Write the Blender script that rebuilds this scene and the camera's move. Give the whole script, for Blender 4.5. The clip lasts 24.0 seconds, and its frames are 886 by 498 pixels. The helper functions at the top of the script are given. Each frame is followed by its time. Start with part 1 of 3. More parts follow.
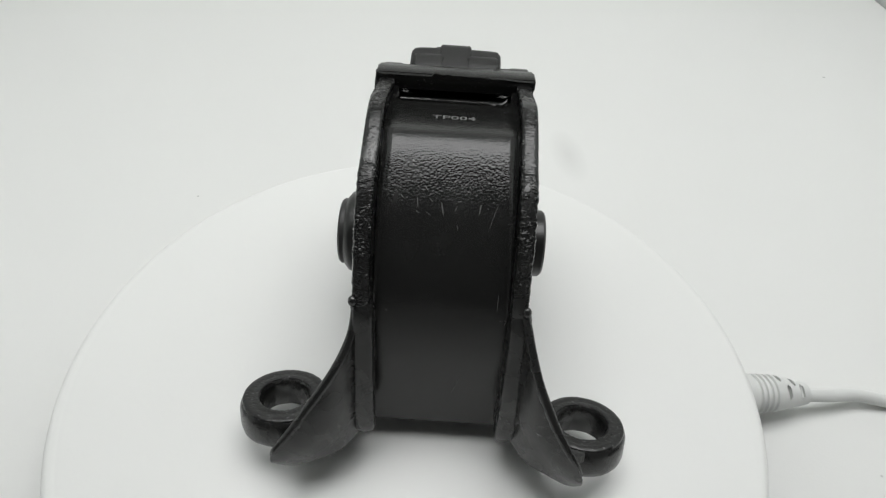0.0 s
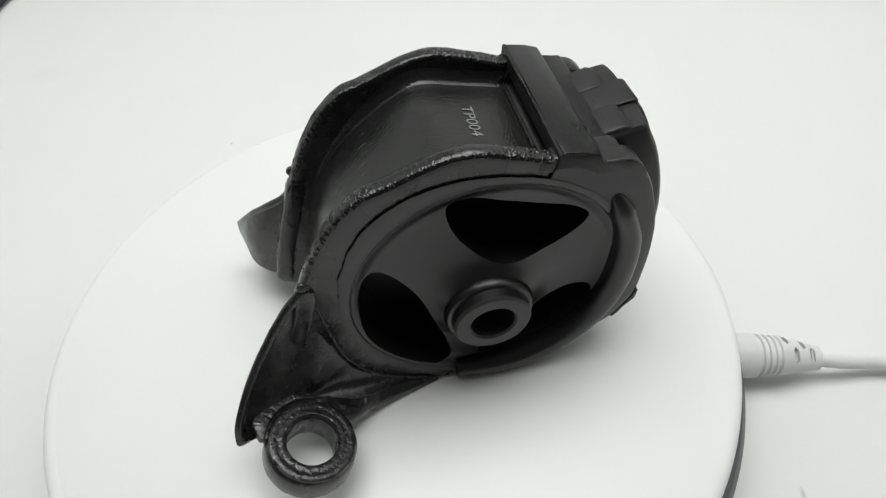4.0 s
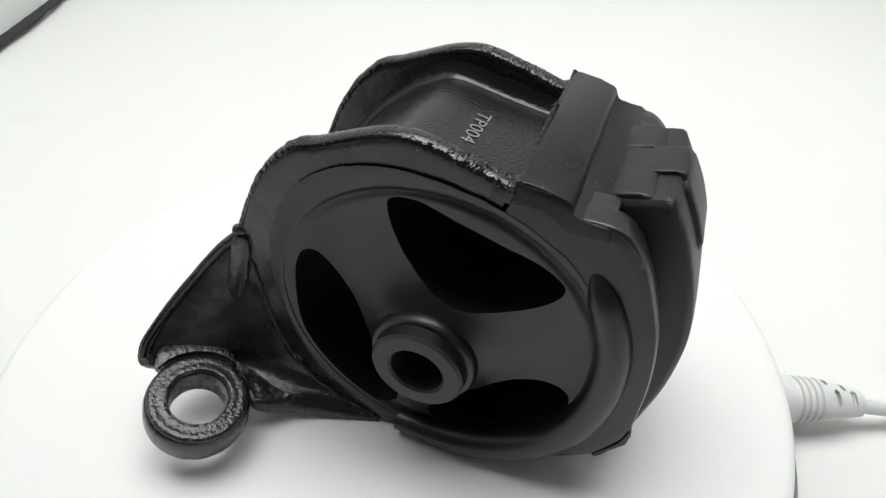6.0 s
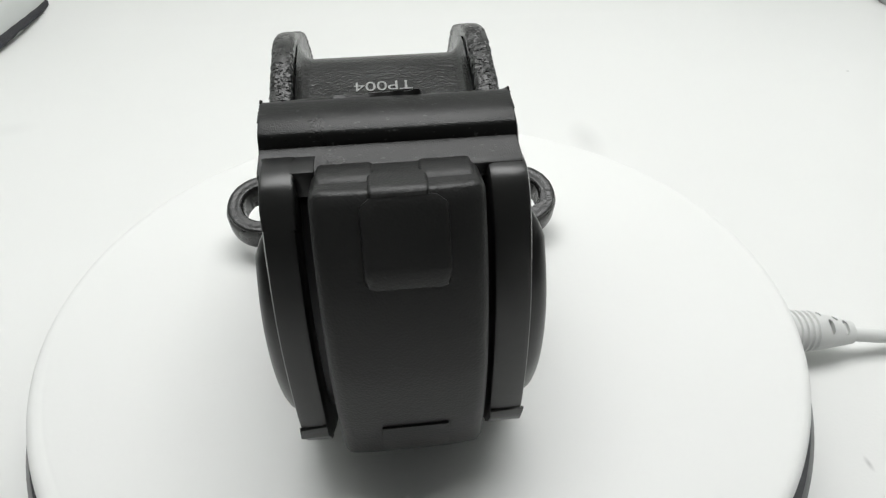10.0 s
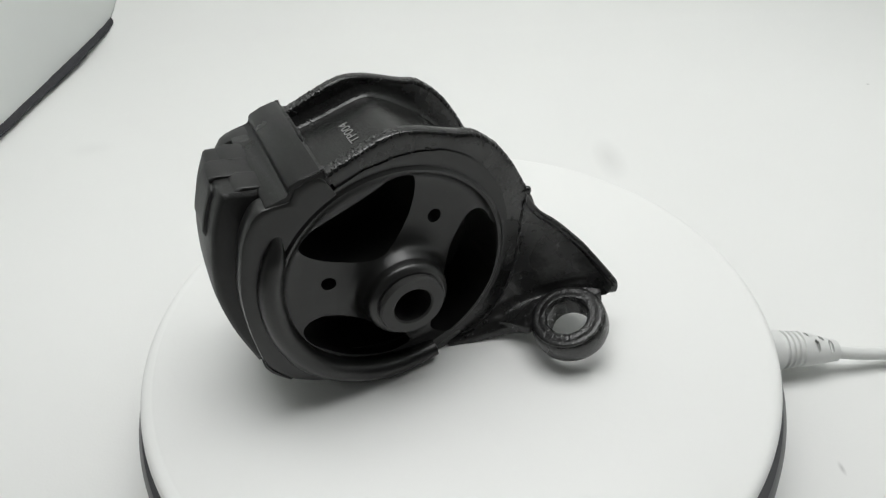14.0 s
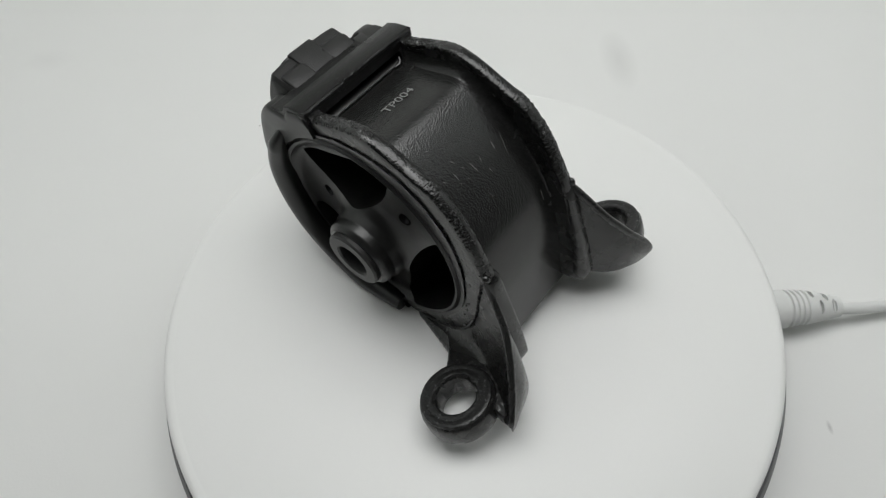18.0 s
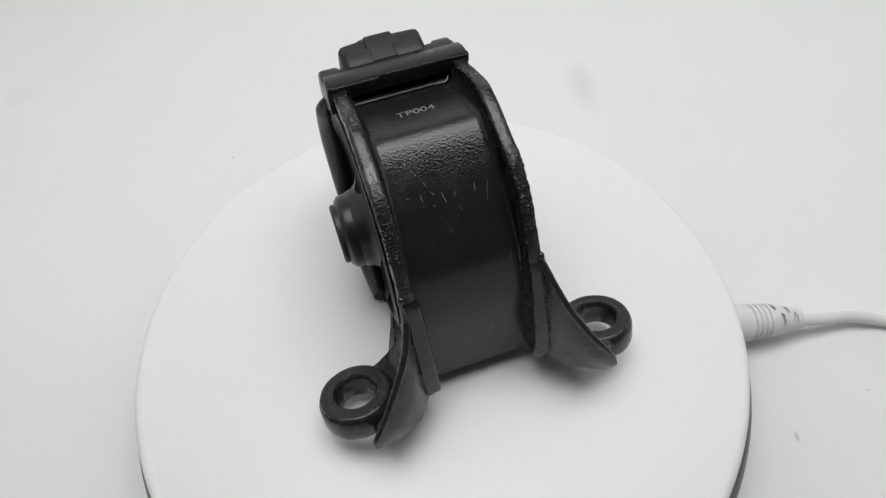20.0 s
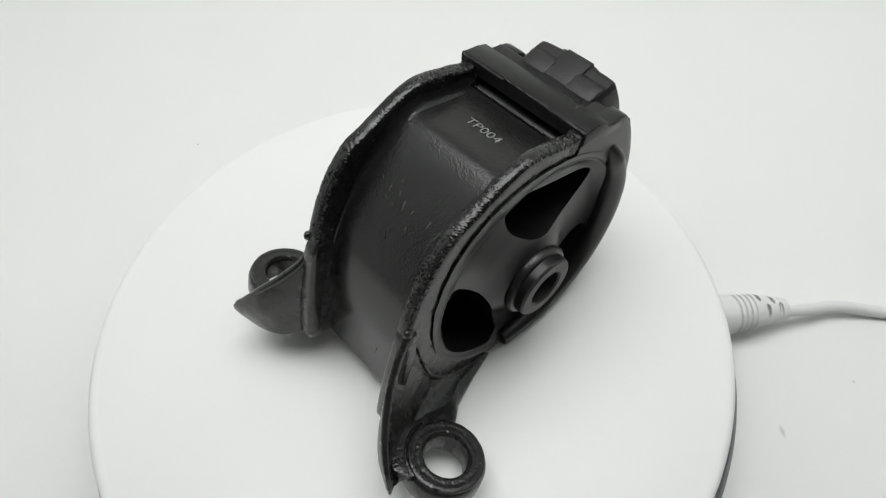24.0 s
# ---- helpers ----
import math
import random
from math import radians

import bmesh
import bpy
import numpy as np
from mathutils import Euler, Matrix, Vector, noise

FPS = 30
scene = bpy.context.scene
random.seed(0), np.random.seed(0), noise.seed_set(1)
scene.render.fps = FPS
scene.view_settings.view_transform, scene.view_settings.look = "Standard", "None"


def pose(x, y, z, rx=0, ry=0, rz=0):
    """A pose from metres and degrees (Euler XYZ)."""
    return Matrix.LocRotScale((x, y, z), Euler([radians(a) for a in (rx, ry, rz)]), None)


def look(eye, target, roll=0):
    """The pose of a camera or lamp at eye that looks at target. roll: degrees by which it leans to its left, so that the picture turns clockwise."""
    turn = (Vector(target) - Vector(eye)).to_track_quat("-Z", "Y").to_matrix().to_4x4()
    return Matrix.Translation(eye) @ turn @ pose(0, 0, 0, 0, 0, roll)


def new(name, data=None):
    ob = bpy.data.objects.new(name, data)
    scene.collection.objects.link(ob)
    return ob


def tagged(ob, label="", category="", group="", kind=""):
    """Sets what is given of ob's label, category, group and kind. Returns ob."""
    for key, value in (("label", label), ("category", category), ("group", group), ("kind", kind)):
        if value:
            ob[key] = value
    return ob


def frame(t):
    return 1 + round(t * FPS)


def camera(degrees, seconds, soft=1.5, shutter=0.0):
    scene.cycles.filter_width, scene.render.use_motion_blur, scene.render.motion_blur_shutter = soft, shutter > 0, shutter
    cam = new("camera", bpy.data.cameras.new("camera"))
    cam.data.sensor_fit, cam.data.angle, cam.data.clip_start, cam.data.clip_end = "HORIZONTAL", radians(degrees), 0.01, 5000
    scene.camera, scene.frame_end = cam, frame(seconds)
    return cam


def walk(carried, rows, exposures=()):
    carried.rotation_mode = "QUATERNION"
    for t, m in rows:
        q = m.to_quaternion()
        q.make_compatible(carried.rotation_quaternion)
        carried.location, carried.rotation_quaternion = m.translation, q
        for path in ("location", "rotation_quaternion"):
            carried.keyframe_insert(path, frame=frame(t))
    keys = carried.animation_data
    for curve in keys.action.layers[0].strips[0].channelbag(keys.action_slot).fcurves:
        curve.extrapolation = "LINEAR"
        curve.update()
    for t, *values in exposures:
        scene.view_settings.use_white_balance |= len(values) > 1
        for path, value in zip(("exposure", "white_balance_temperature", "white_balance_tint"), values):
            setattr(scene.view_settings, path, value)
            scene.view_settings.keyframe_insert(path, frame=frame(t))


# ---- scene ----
cam = camera(69.53, 24.0, soft=1.3)

# seconds, place in metres, yaw, pitch and roll in degrees
PATH = [
    (0, -0.0104, -0.1360, 0.1971, -7.69, -44.80, 3.26),
    (0.5, 0.0033, -0.1329, 0.1967, -3.05, -46.04, 0.12),
    (1, 0.0105, -0.1342, 0.1979, 0.76, -46.03, -2.78),
    (1.5, 0.0174, -0.1357, 0.1966, 2.36, -46.25, -3.58),
    (2, 0.0218, -0.1331, 0.1944, 2.63, -47.32, -3.84),
    (2.5, 0.0251, -0.1351, 0.1971, 2.03, -47.95, -3.51),
    (4.5, 0.0341, -0.1404, 0.1932, 5.41, -48.93, -4.70),
    (5, 0.0266, -0.1414, 0.1760, 4.64, -46.95, -3.80),
    (5.5, 0.0194, -0.1461, 0.1683, 3.45, -42.13, -1.90),
    (6, 0.0214, -0.1458, 0.1589, 1.40, -39.90, -0.71),
    (6.5, 0.0216, -0.1430, 0.1531, -0.47, -40.27, -0.54),
    (7, 0.0177, -0.1476, 0.1456, -1.67, -40.00, -0.28),
    (7.5, 0.0136, -0.1466, 0.1399, -3.37, -38.43, -0.14),
    (8, 0.0073, -0.1559, 0.1505, -3.93, -37.89, -0.25),
    (8.5, -0.0014, -0.1565, 0.1449, -3.58, -35.87, -1.23),
    (9, -0.0006, -0.1538, 0.1430, -3.91, -35.99, -1.19),
    (9.5, 0.0009, -0.1565, 0.1443, -3.64, -36.76, -0.87),
    (10, -0.0019, -0.1709, 0.1474, -3.23, -37.54, -0.90),
    (10.5, 0.0020, -0.1822, 0.1541, -0.64, -37.74, -2.31),
    (11, 0.0025, -0.1855, 0.1612, 0.04, -37.94, -2.75),
    (11.5, 0.0041, -0.1891, 0.1631, 0.40, -37.46, -3.09),
    (13.5, 0.0012, -0.1930, 0.1682, 0.23, -36.76, -2.77),
    (14, -0.0003, -0.1897, 0.1880, 0.95, -39.20, -3.33),
    (14.5, -0.0046, -0.1893, 0.1986, 1.46, -41.71, -3.87),
    (15, -0.0051, -0.1850, 0.2059, 1.15, -45.65, -4.01),
    (15.5, -0.0024, -0.1816, 0.2147, 1.34, -47.17, -4.64),
    (16, -0.0056, -0.1607, 0.2235, 0.80, -48.10, -4.68),
    (16.5, -0.0021, -0.1376, 0.2281, 0.54, -49.90, -5.29),
    (17, -0.0015, -0.1294, 0.2333, 0.24, -51.85, -5.60),
    (17.5, -0.0025, -0.1252, 0.2341, 0.67, -55.84, -5.42),
    (18, -0.0034, -0.1262, 0.2333, 1.62, -56.85, -6.28),
    (18.5, 0.0020, -0.1325, 0.2407, 1.84, -56.55, -6.81),
    (19, 0.0038, -0.1321, 0.2391, 1.11, -55.20, -6.74),
    (19.5, 0.0027, -0.1318, 0.2352, -1.06, -54.24, -5.60),
    (21.5, -0.0012, -0.1307, 0.2359, -2.56, -54.76, -4.36),
    (22, 0.0004, -0.1291, 0.2333, -3.47, -54.70, -3.79),
    (22.5, 0.0009, -0.1262, 0.2351, -3.82, -55.35, -3.36),
    (23, 0.0045, -0.1258, 0.2294, -3.97, -55.10, -3.48),
    (23.5, 0.0049, -0.1246, 0.2231, -4.06, -55.16, -3.40),
    (24, 0.0060, -0.1233, 0.2249, -4.18, -55.53, -3.40),
]
# automatic exposure of the hand-held camera: seconds, stops
EXPOSURE = [
    (0.0, -0.03), (1.0, -0.1), (2.0, -0.25), (2.5, -0.16), (4.5, 0.22), (5.0, 0.3), (7.0, 0.4), (9.0, 0.36), (10.0, 0.26), (11.5, 0.15), (14.0, 0.08), (15.0, -0.3), (15.5, -0.14), (16.0, -0.03), (16.3, 0.1), (17.0, 0.06), (17.6, -0.18), (18.0, -0.27), (19.0, -0.06), (21.5, -0.08), (22.0, -0.06), (24.0, 0.05),
]


def held(x, y, z, yaw, pitch, roll):
    return pose(x, y, z, 0, 0, yaw) @ pose(0, 0, 0, 90 + pitch) @ pose(0, 0, 0, 0, 0, roll)


walk(cam, [(t, held(*p)) for t, *p in PATH], EXPOSURE)

TURN = -16.9043  # degrees per second of the rotating plate, seen from above

# ---- light: the lamps in the roof of the photo tent, and the room beyond its open front ----
world = bpy.data.worlds.new("room_air")
scene.world = world
world.use_nodes = True
world.node_tree.nodes["Background"].inputs[0].default_value = (0.98, 1.0, 0.985, 1)
world.node_tree.nodes["Background"].inputs[1].default_value = 0.06


def area_lamp(name, eye, target, sx, sy, power, colour):
    data = bpy.data.lights.new(name, "AREA")
    data.shape, data.size, data.size_y, data.energy, data.color = "RECTANGLE", sx, sy, power, colour
    ob = new(name, data)
    ob.matrix_world = look(eye, target)
    return ob


TENT = (-0.354, 0.468, -0.1, 0.66, 0.86)  # left, right, front, back and roof
area_lamp("tent_roof_light", (0.055, 0.08, TENT[4] - 0.018), (0.055, 0.0801, 0), 0.74, 0.44, 4.1, (1.0, 0.995, 0.998))


# ---- materials ----
def material(name, colour, rough, metal=0.0, spec=0.5, grain=(), wear=None, fade=None, fleck=None):
    """colour varies by two noises; grain: rows of (scale, height in metres) for the relief; fade: heights between which
    it grows; fleck: scale, stretch along x, threshold and grey of pale spots, on the strap painted glints.
    """
    m = bpy.data.materials.new(name)
    m.use_nodes = True
    nt = m.node_tree
    p = nt.nodes["Principled BSDF"]
    p.inputs["Metallic"].default_value = metal
    p.inputs["Specular IOR Level"].default_value = spec
    co = nt.nodes.new("ShaderNodeTexCoord")
    big = nt.nodes.new("ShaderNodeTexNoise")
    big.inputs["Scale"].default_value, big.inputs["Detail"].default_value = (wear or (60, 0.15))[0], 6
    nt.links.new(co.outputs["Object"], big.inputs["Vector"])
    amount = (wear or (60, 0.15))[1]
    mix = nt.nodes.new("ShaderNodeMix")
    mix.data_type = "RGBA"
    mix.inputs["A"].default_value = (*[c * (1 - amount) for c in colour], 1)
    mix.inputs["B"].default_value = (*[min(1, c * (1 + amount)) for c in colour], 1)
    nt.links.new(big.outputs["Fac"], mix.inputs["Factor"])
    tint = mix.outputs["Result"]
    if fleck:
        mp = nt.nodes.new("ShaderNodeMapping")
        mp.inputs["Scale"].default_value = (fleck[0] * fleck[1], fleck[0], fleck[0])
        nt.links.new(co.outputs["Object"], mp.inputs["Vector"])
        spots = nt.nodes.new("ShaderNodeTexNoise")
        spots.inputs["Scale"].default_value, spots.inputs["Detail"].default_value = 1.0, 4
        nt.links.new(mp.outputs["Vector"], spots.inputs["Vector"])
        spot_mask = nt.nodes.new("ShaderNodeMapRange")
        spot_mask.inputs["From Min"].default_value, spot_mask.inputs["From Max"].default_value = fleck[2], fleck[2] + 0.05
        nt.links.new(spots.outputs["Fac"], spot_mask.inputs["Value"])
        fleck_mix = nt.nodes.new("ShaderNodeMix")
        fleck_mix.data_type = "RGBA"
        fleck_mix.inputs["B"].default_value = (fleck[3], fleck[3], fleck[3], 1)
        nt.links.new(spot_mask.outputs["Result"], fleck_mix.inputs["Factor"])
        nt.links.new(tint, fleck_mix.inputs["A"])
        tint = fleck_mix.outputs["Result"]
    nt.links.new(tint, p.inputs["Base Color"])
    ramp = nt.nodes.new("ShaderNodeMapRange")
    ramp.inputs["To Min"].default_value, ramp.inputs["To Max"].default_value = rough - 0.08, rough + 0.08
    nt.links.new(big.outputs["Fac"], ramp.inputs["Value"])
    nt.links.new(ramp.outputs["Result"], p.inputs["Roughness"])
    last, grow = None, None
    if fade:
        axes = nt.nodes.new("ShaderNodeSeparateXYZ")
        nt.links.new(co.outputs["Object"], axes.inputs[0])
        grow = nt.nodes.new("ShaderNodeMapRange")
        grow.inputs["From Min"].default_value, grow.inputs["From Max"].default_value = fade
        grow.inputs["To Min"].default_value = 0.12
        nt.links.new(axes.outputs["Z"], grow.inputs["Value"])
    for scale, height, *stipple in grain:
        if stipple:  # small round bumps instead of soft waves
            n = nt.nodes.new("ShaderNodeTexVoronoi")
            n.feature = "SMOOTH_F1"
            n.inputs["Smoothness"].default_value = 0.6
            n.inputs["Scale"].default_value = scale
        else:
            n = nt.nodes.new("ShaderNodeTexNoise")
            n.inputs["Scale"].default_value, n.inputs["Detail"].default_value = scale, 3
        nt.links.new(co.outputs["Object"], n.inputs["Vector"])
        b = nt.nodes.new("ShaderNodeBump")
        b.inputs["Strength"].default_value, b.inputs["Distance"].default_value = 1.0, height
        nt.links.new(n.outputs["Distance" if stipple else "Fac"], b.inputs["Height"])
        if grow:
            nt.links.new(grow.outputs["Result"], b.inputs["Strength"])
        if last:
            nt.links.new(last.outputs["Normal"], b.inputs["Normal"])
        last = b
    if last:
        nt.links.new(last.outputs["Normal"], p.inputs["Normal"])
    return m


PAINT = material("black_paint", (0.013, 0.0132, 0.0127), 0.24, spec=0.5, grain=((1600, 0.00009, 1), (700, 0.00007)), wear=(120, 0.3), fade=(0.056, 0.074))
SMOOTH_PAINT = material("smooth_black_paint", (0.014, 0.0141, 0.0137), 0.27, spec=0.7, grain=((900, 0.00003), (150, 0.0002)), wear=(140, 0.3))
CAST = material("black_cast_paint", (0.008, 0.0081, 0.0079), 0.3, spec=0.55, grain=((1500, 0.00007, 1), (600, 0.00009)), wear=(150, 0.3), fleck=(1000, 1, 0.64, 0.11))
RIM = material("flaked_black_paint", (0.008, 0.0081, 0.0078), 0.2, spec=0.5, grain=((1700, 0.00005, 1), (700, 0.00006)), wear=(150, 0.3), fleck=(800, 0.7, 0.66, 0.1))
RUBBER = material("black_rubber", (0.0102, 0.0104, 0.0099), 0.33, grain=((2200, 0.00002), (60, 0.0003)), wear=(50, 0.25), spec=0.6)
PAD = material("matt_black_rubber", (0.0105, 0.0107, 0.0103), 0.46, grain=((2000, 0.00006, 1), (60, 0.0003)), wear=(50, 0.25), spec=0.45)
# the strap's grey flecks are glints of light put into its colour
STRAP = material("glint_flecked_black_paint", (0.0085, 0.0087, 0.0083), 0.3, grain=((3600, 0.00004, 1), (1500, 0.00004)), wear=(60, 0.4), spec=0.32, fleck=(1600, 0.5, 0.64, 0.05))
STEEL = material("dark_steel", (0.032, 0.032, 0.031), 0.45, metal=0.1, grain=((1500, 0.00005),), wear=(200, 0.3))
MARK = material("grey_marking", (0.24, 0.244, 0.24), 0.45, metal=0.35, wear=(900, 0.5))
SCRATCH = material("bare_scratch", (0.12, 0.12, 0.117), 0.45, wear=(900, 0.4))
PLATE_WHITE = material("white_plastic", (0.8, 0.805, 0.79), 0.42, wear=(9, 0.02), grain=((400, 0.00003),))
BASE_DARK = material("dark_plastic", (0.03, 0.03, 0.036), 0.35, wear=(60, 0.2), grain=((1500, 0.00003),))
PAPER = material("white_paper", (0.78, 0.785, 0.77), 0.75, wear=(6, 0.025), grain=((900, 0.00004), (5, 0.002)))


def smudge(mat, marks):
    """Faint grey marks on the sheet: rows of x, y, half sizes in x and y, and strength."""
    nt = mat.node_tree
    p = nt.nodes["Principled BSDF"]
    geo = nt.nodes.new("ShaderNodeNewGeometry")
    source = p.inputs["Base Color"].links[0].from_socket
    for x, y, rx, ry, k in marks:
        mp = nt.nodes.new("ShaderNodeMapping")
        mp.vector_type = "TEXTURE"
        mp.inputs["Location"].default_value = (x, y, -0.048)
        mp.inputs["Scale"].default_value = (rx, ry, 1)
        nt.links.new(geo.outputs["Position"], mp.inputs["Vector"])
        ln = nt.nodes.new("ShaderNodeVectorMath")
        ln.operation = "LENGTH"
        nt.links.new(mp.outputs["Vector"], ln.inputs[0])
        mr = nt.nodes.new("ShaderNodeMapRange")
        mr.inputs["From Min"].default_value, mr.inputs["From Max"].default_value = 1.0, 0.1
        mr.inputs["To Min"].default_value, mr.inputs["To Max"].default_value = 0.0, k
        nt.links.new(ln.outputs["Value"], mr.inputs["Value"])
        mx = nt.nodes.new("ShaderNodeMix")
        mx.data_type = "RGBA"
        mx.inputs["B"].default_value = (0.25, 0.25, 0.24, 1)
        nt.links.new(mr.outputs["Result"], mx.inputs["Factor"])
        nt.links.new(source, mx.inputs["A"])
        source = mx.outputs["Result"]
    nt.links.new(source, p.inputs["Base Color"])


smudge(PAPER, ((0.112, 0.19, 0.012, 0.03, 0.16), (0.339, 0.2825, 0.0016, 0.0012, 0.7), (-0.1155, 0.1595, 0.0008, 0.0008, 0.7), (0.1514, -0.0508, 0.0012, 0.0035, 0.45), (0.1915, -0.0337, 0.0008, 0.0008, 0.5), (-0.27, 0.24, 0.02, 0.012, 0.05)))
CABLE = material("white_vinyl", (0.68, 0.69, 0.675), 0.45, wear=(40, 0.04), grain=((300, 0.0001),))
CLOTH = material("white_cloth", (0.66, 0.68, 0.665), 0.8, wear=(12, 0.05), grain=((1200, 0.0002), (9, 0.004)))
BINDING = material("black_binding", (0.028, 0.028, 0.033), 0.75, wear=(200, 0.4), grain=((1800, 0.0005),))
FOIL = material("silver_lining", (0.62, 0.64, 0.63), 0.42, metal=0.35, wear=(40, 0.06), grain=((330, 0.002), (30, 0.004)))
TABLE = material("dark_table", (0.06, 0.045, 0.035), 0.5, wear=(14, 0.3), grain=((300, 0.0001),))
PANEL = bpy.data.materials.new("lit_panel")
PANEL.use_nodes = True
PANEL.node_tree.nodes["Principled BSDF"].inputs["Emission Color"].default_value = (0.97, 1, 0.97, 1)
PANEL.node_tree.nodes["Principled BSDF"].inputs["Emission Strength"].default_value = 1.5


# ---- building helpers ----
def part(name, bm, mat, parent=None, label="", smooth=40, unit=1.0):
    """Links a bmesh as one mesh object, under a thing or a part."""
    if unit != 1.0:
        bmesh.ops.scale(bm, vec=(unit,) * 3, verts=bm.verts)
    bmesh.ops.recalc_face_normals(bm, faces=bm.faces)
    me = bpy.data.meshes.new(name)
    bm.to_mesh(me)
    bm.free()
    me.materials.append(mat)
    if smooth:
        me.polygons.foreach_set("use_smooth", [True] * len(me.polygons))
        me.set_sharp_from_angle(angle=radians(smooth))
    ob = new(name, me)
    if parent is not None:
        ob.parent = parent
    if label:
        ob["label"] = label
    return ob


def spline(pts, n, closed=False):
    """n points of a Catmull-Rom curve through pts."""
    p = [Vector(q) for q in pts]
    k = len(p)
    out = []
    spans = k if closed else k - 1
    for i in range(n):
        s = i * spans / (n if closed else n - 1)
        j = min(int(s), spans - 1)
        f = s - j
        g = (lambda q: p[q % k]) if closed else (lambda q: p[max(0, min(k - 1, q))])
        a, b, c, d = g(j - 1), g(j), g(j + 1), g(j + 2)
        out.append(0.5 * (2 * b + (c - a) * f + (2 * a - 5 * b + 4 * c - d) * f * f + (3 * b - a - 3 * c + d) * f ** 3))
    return out


def loft(loops, ring=True, close=False, caps=False, bm=None):
    """Quads between rows of points. ring: each row closes on itself; close: the last row joins the first."""
    bm = bm or bmesh.new()
    rows = [[bm.verts.new(p) for p in loop] for loop in loops]
    m = len(rows[0])
    pairs = list(zip(rows, rows[1:])) + ([(rows[-1], rows[0])] if close else [])
    for a, b in pairs:
        for i in range(m if ring else m - 1):
            j = (i + 1) % m
            bm.faces.new((a[i], a[j], b[j], b[i]))
    if caps:
        bm.faces.new(rows[0][::-1])
        bm.faces.new(rows[-1])
    return bm


def extrude_profile(pts, u0, u1, bevel=0.0, segments=2):
    """A closed (v, w) outline extruded along u."""
    bm = bmesh.new()
    a = [bm.verts.new((u0, v, w)) for v, w in pts]
    b = [bm.verts.new((u1, v, w)) for v, w in pts]
    n = len(pts)
    caps = [bm.faces.new(a[::-1]), bm.faces.new(b)]
    for i in range(n):
        bm.faces.new((a[i], a[(i + 1) % n], b[(i + 1) % n], b[i]))
    if bevel:
        rim = [e for f in caps for e in f.edges]
        bmesh.ops.bevel(bm, geom=rim, offset=bevel, segments=segments, profile=0.5, affect="EDGES")
    return bm


def tube(path, radius, sides=12, caps=True, bm=None):
    """A round rod along a list of points; radius: a number or one for each point."""
    path = [Vector(p) for p in path]
    loops = []
    side = None
    for i, p in enumerate(path):
        d = (path[min(i + 1, len(path) - 1)] - path[max(i - 1, 0)]).normalized()
        if side is None:
            side = d.orthogonal().normalized()
        side = (side - d * side.dot(d)).normalized()
        up = d.cross(side)
        r = radius[i] if isinstance(radius, (list, tuple)) else radius
        loops.append([p + r * (math.cos(a) * side + math.sin(a) * up) for a in [2 * math.pi * k / sides for k in range(sides)]])
    return loft(loops, True, False, caps, bm)


def lathe_z(rows, sides=96):
    """A closed body of revolution about z: rows of (radius, z) along a closed outline."""
    return loft([[(r * math.cos(2 * math.pi * k / sides), r * math.sin(2 * math.pi * k / sides), z) for k in range(sides)] for r, z in rows], True, True)


def roughen(bm, amount, scale, seed=0):
    for v in bm.verts:
        v.co += amount * noise.noise_vector(v.co * scale + Vector((seed, 0, 0)))


def carve(ob, cutters):
    """Cuts closed bodies out of ob and takes over the result as its mesh."""
    for c in cutters:
        mod = ob.modifiers.new("cut", "BOOLEAN")
        mod.operation, mod.object, mod.solver = "DIFFERENCE", c, "EXACT"
    bpy.context.view_layer.update()
    me = bpy.data.meshes.new_from_object(ob.evaluated_get(bpy.context.evaluated_depsgraph_get()))
    ob.modifiers.clear()
    ob.data = me
    me.polygons.foreach_set("use_smooth", [True] * len(me.polygons))
    me.set_sharp_from_angle(angle=radians(35))
    for c in cutters:
        bpy.data.objects.remove(c)


def box_bm(x0, x1, y0, y1, z0, z1):
    bm = bmesh.new()
    bmesh.ops.create_cube(bm, size=1)
    bmesh.ops.scale(bm, vec=(x1 - x0, y1 - y0, z1 - z0), verts=bm.verts)
    bmesh.ops.translate(bm, vec=((x0 + x1) / 2, (y0 + y1) / 2, (z0 + z1) / 2), verts=bm.verts)
    return bm


# ---- the photo tent ----
FLOOR_Z = -0.048  # the white sheet that the turntable stands on
x0, x1, y0, y1, z1 = TENT
# seamless sheet: flat, then a wide curve up the back wall
sweep = [(-0.8, FLOOR_Z), (-0.5, FLOOR_Z), (-0.2, FLOOR_Z), (0.0, FLOOR_Z), (0.3, FLOOR_Z)] + [(0.44 + 0.2 * math.sin(a), FLOOR_Z + 0.2 - 0.2 * math.cos(a)) for a in [k * math.pi / 24 for k in range(13)]] + [(0.64, 0.4), (0.64, z1 - 0.01)]
rows = []
for k, (y, z) in enumerate(sweep):
    a, b = sweep[max(0, k - 1)], sweep[min(len(sweep) - 1, k + 1)]
    n = Vector((b[1] - a[1], a[0] - b[0])).normalized() * 0.004  # away from the room
    rows.append([(x, y, z) for x in (x0 + 0.001, -0.2, 0.0, 0.3, x1 - 0.001)] + [(x, y + n.x, z + n.y) for x in (x1 - 0.001, x0 + 0.001)])
bm = loft(rows, True, False, True)
tagged(part("ground", bm, PAPER), "seamless white paper sheet with a few faint smudges", "backdrop sheet", kind="structure")
tagged(part("table_top", box_bm(-1.1, 1.2, -1.0, 0.9, FLOOR_Z - 0.045, FLOOR_Z - 0.0055), TABLE), "plain dark table under the photo tent", "table", kind="structure")
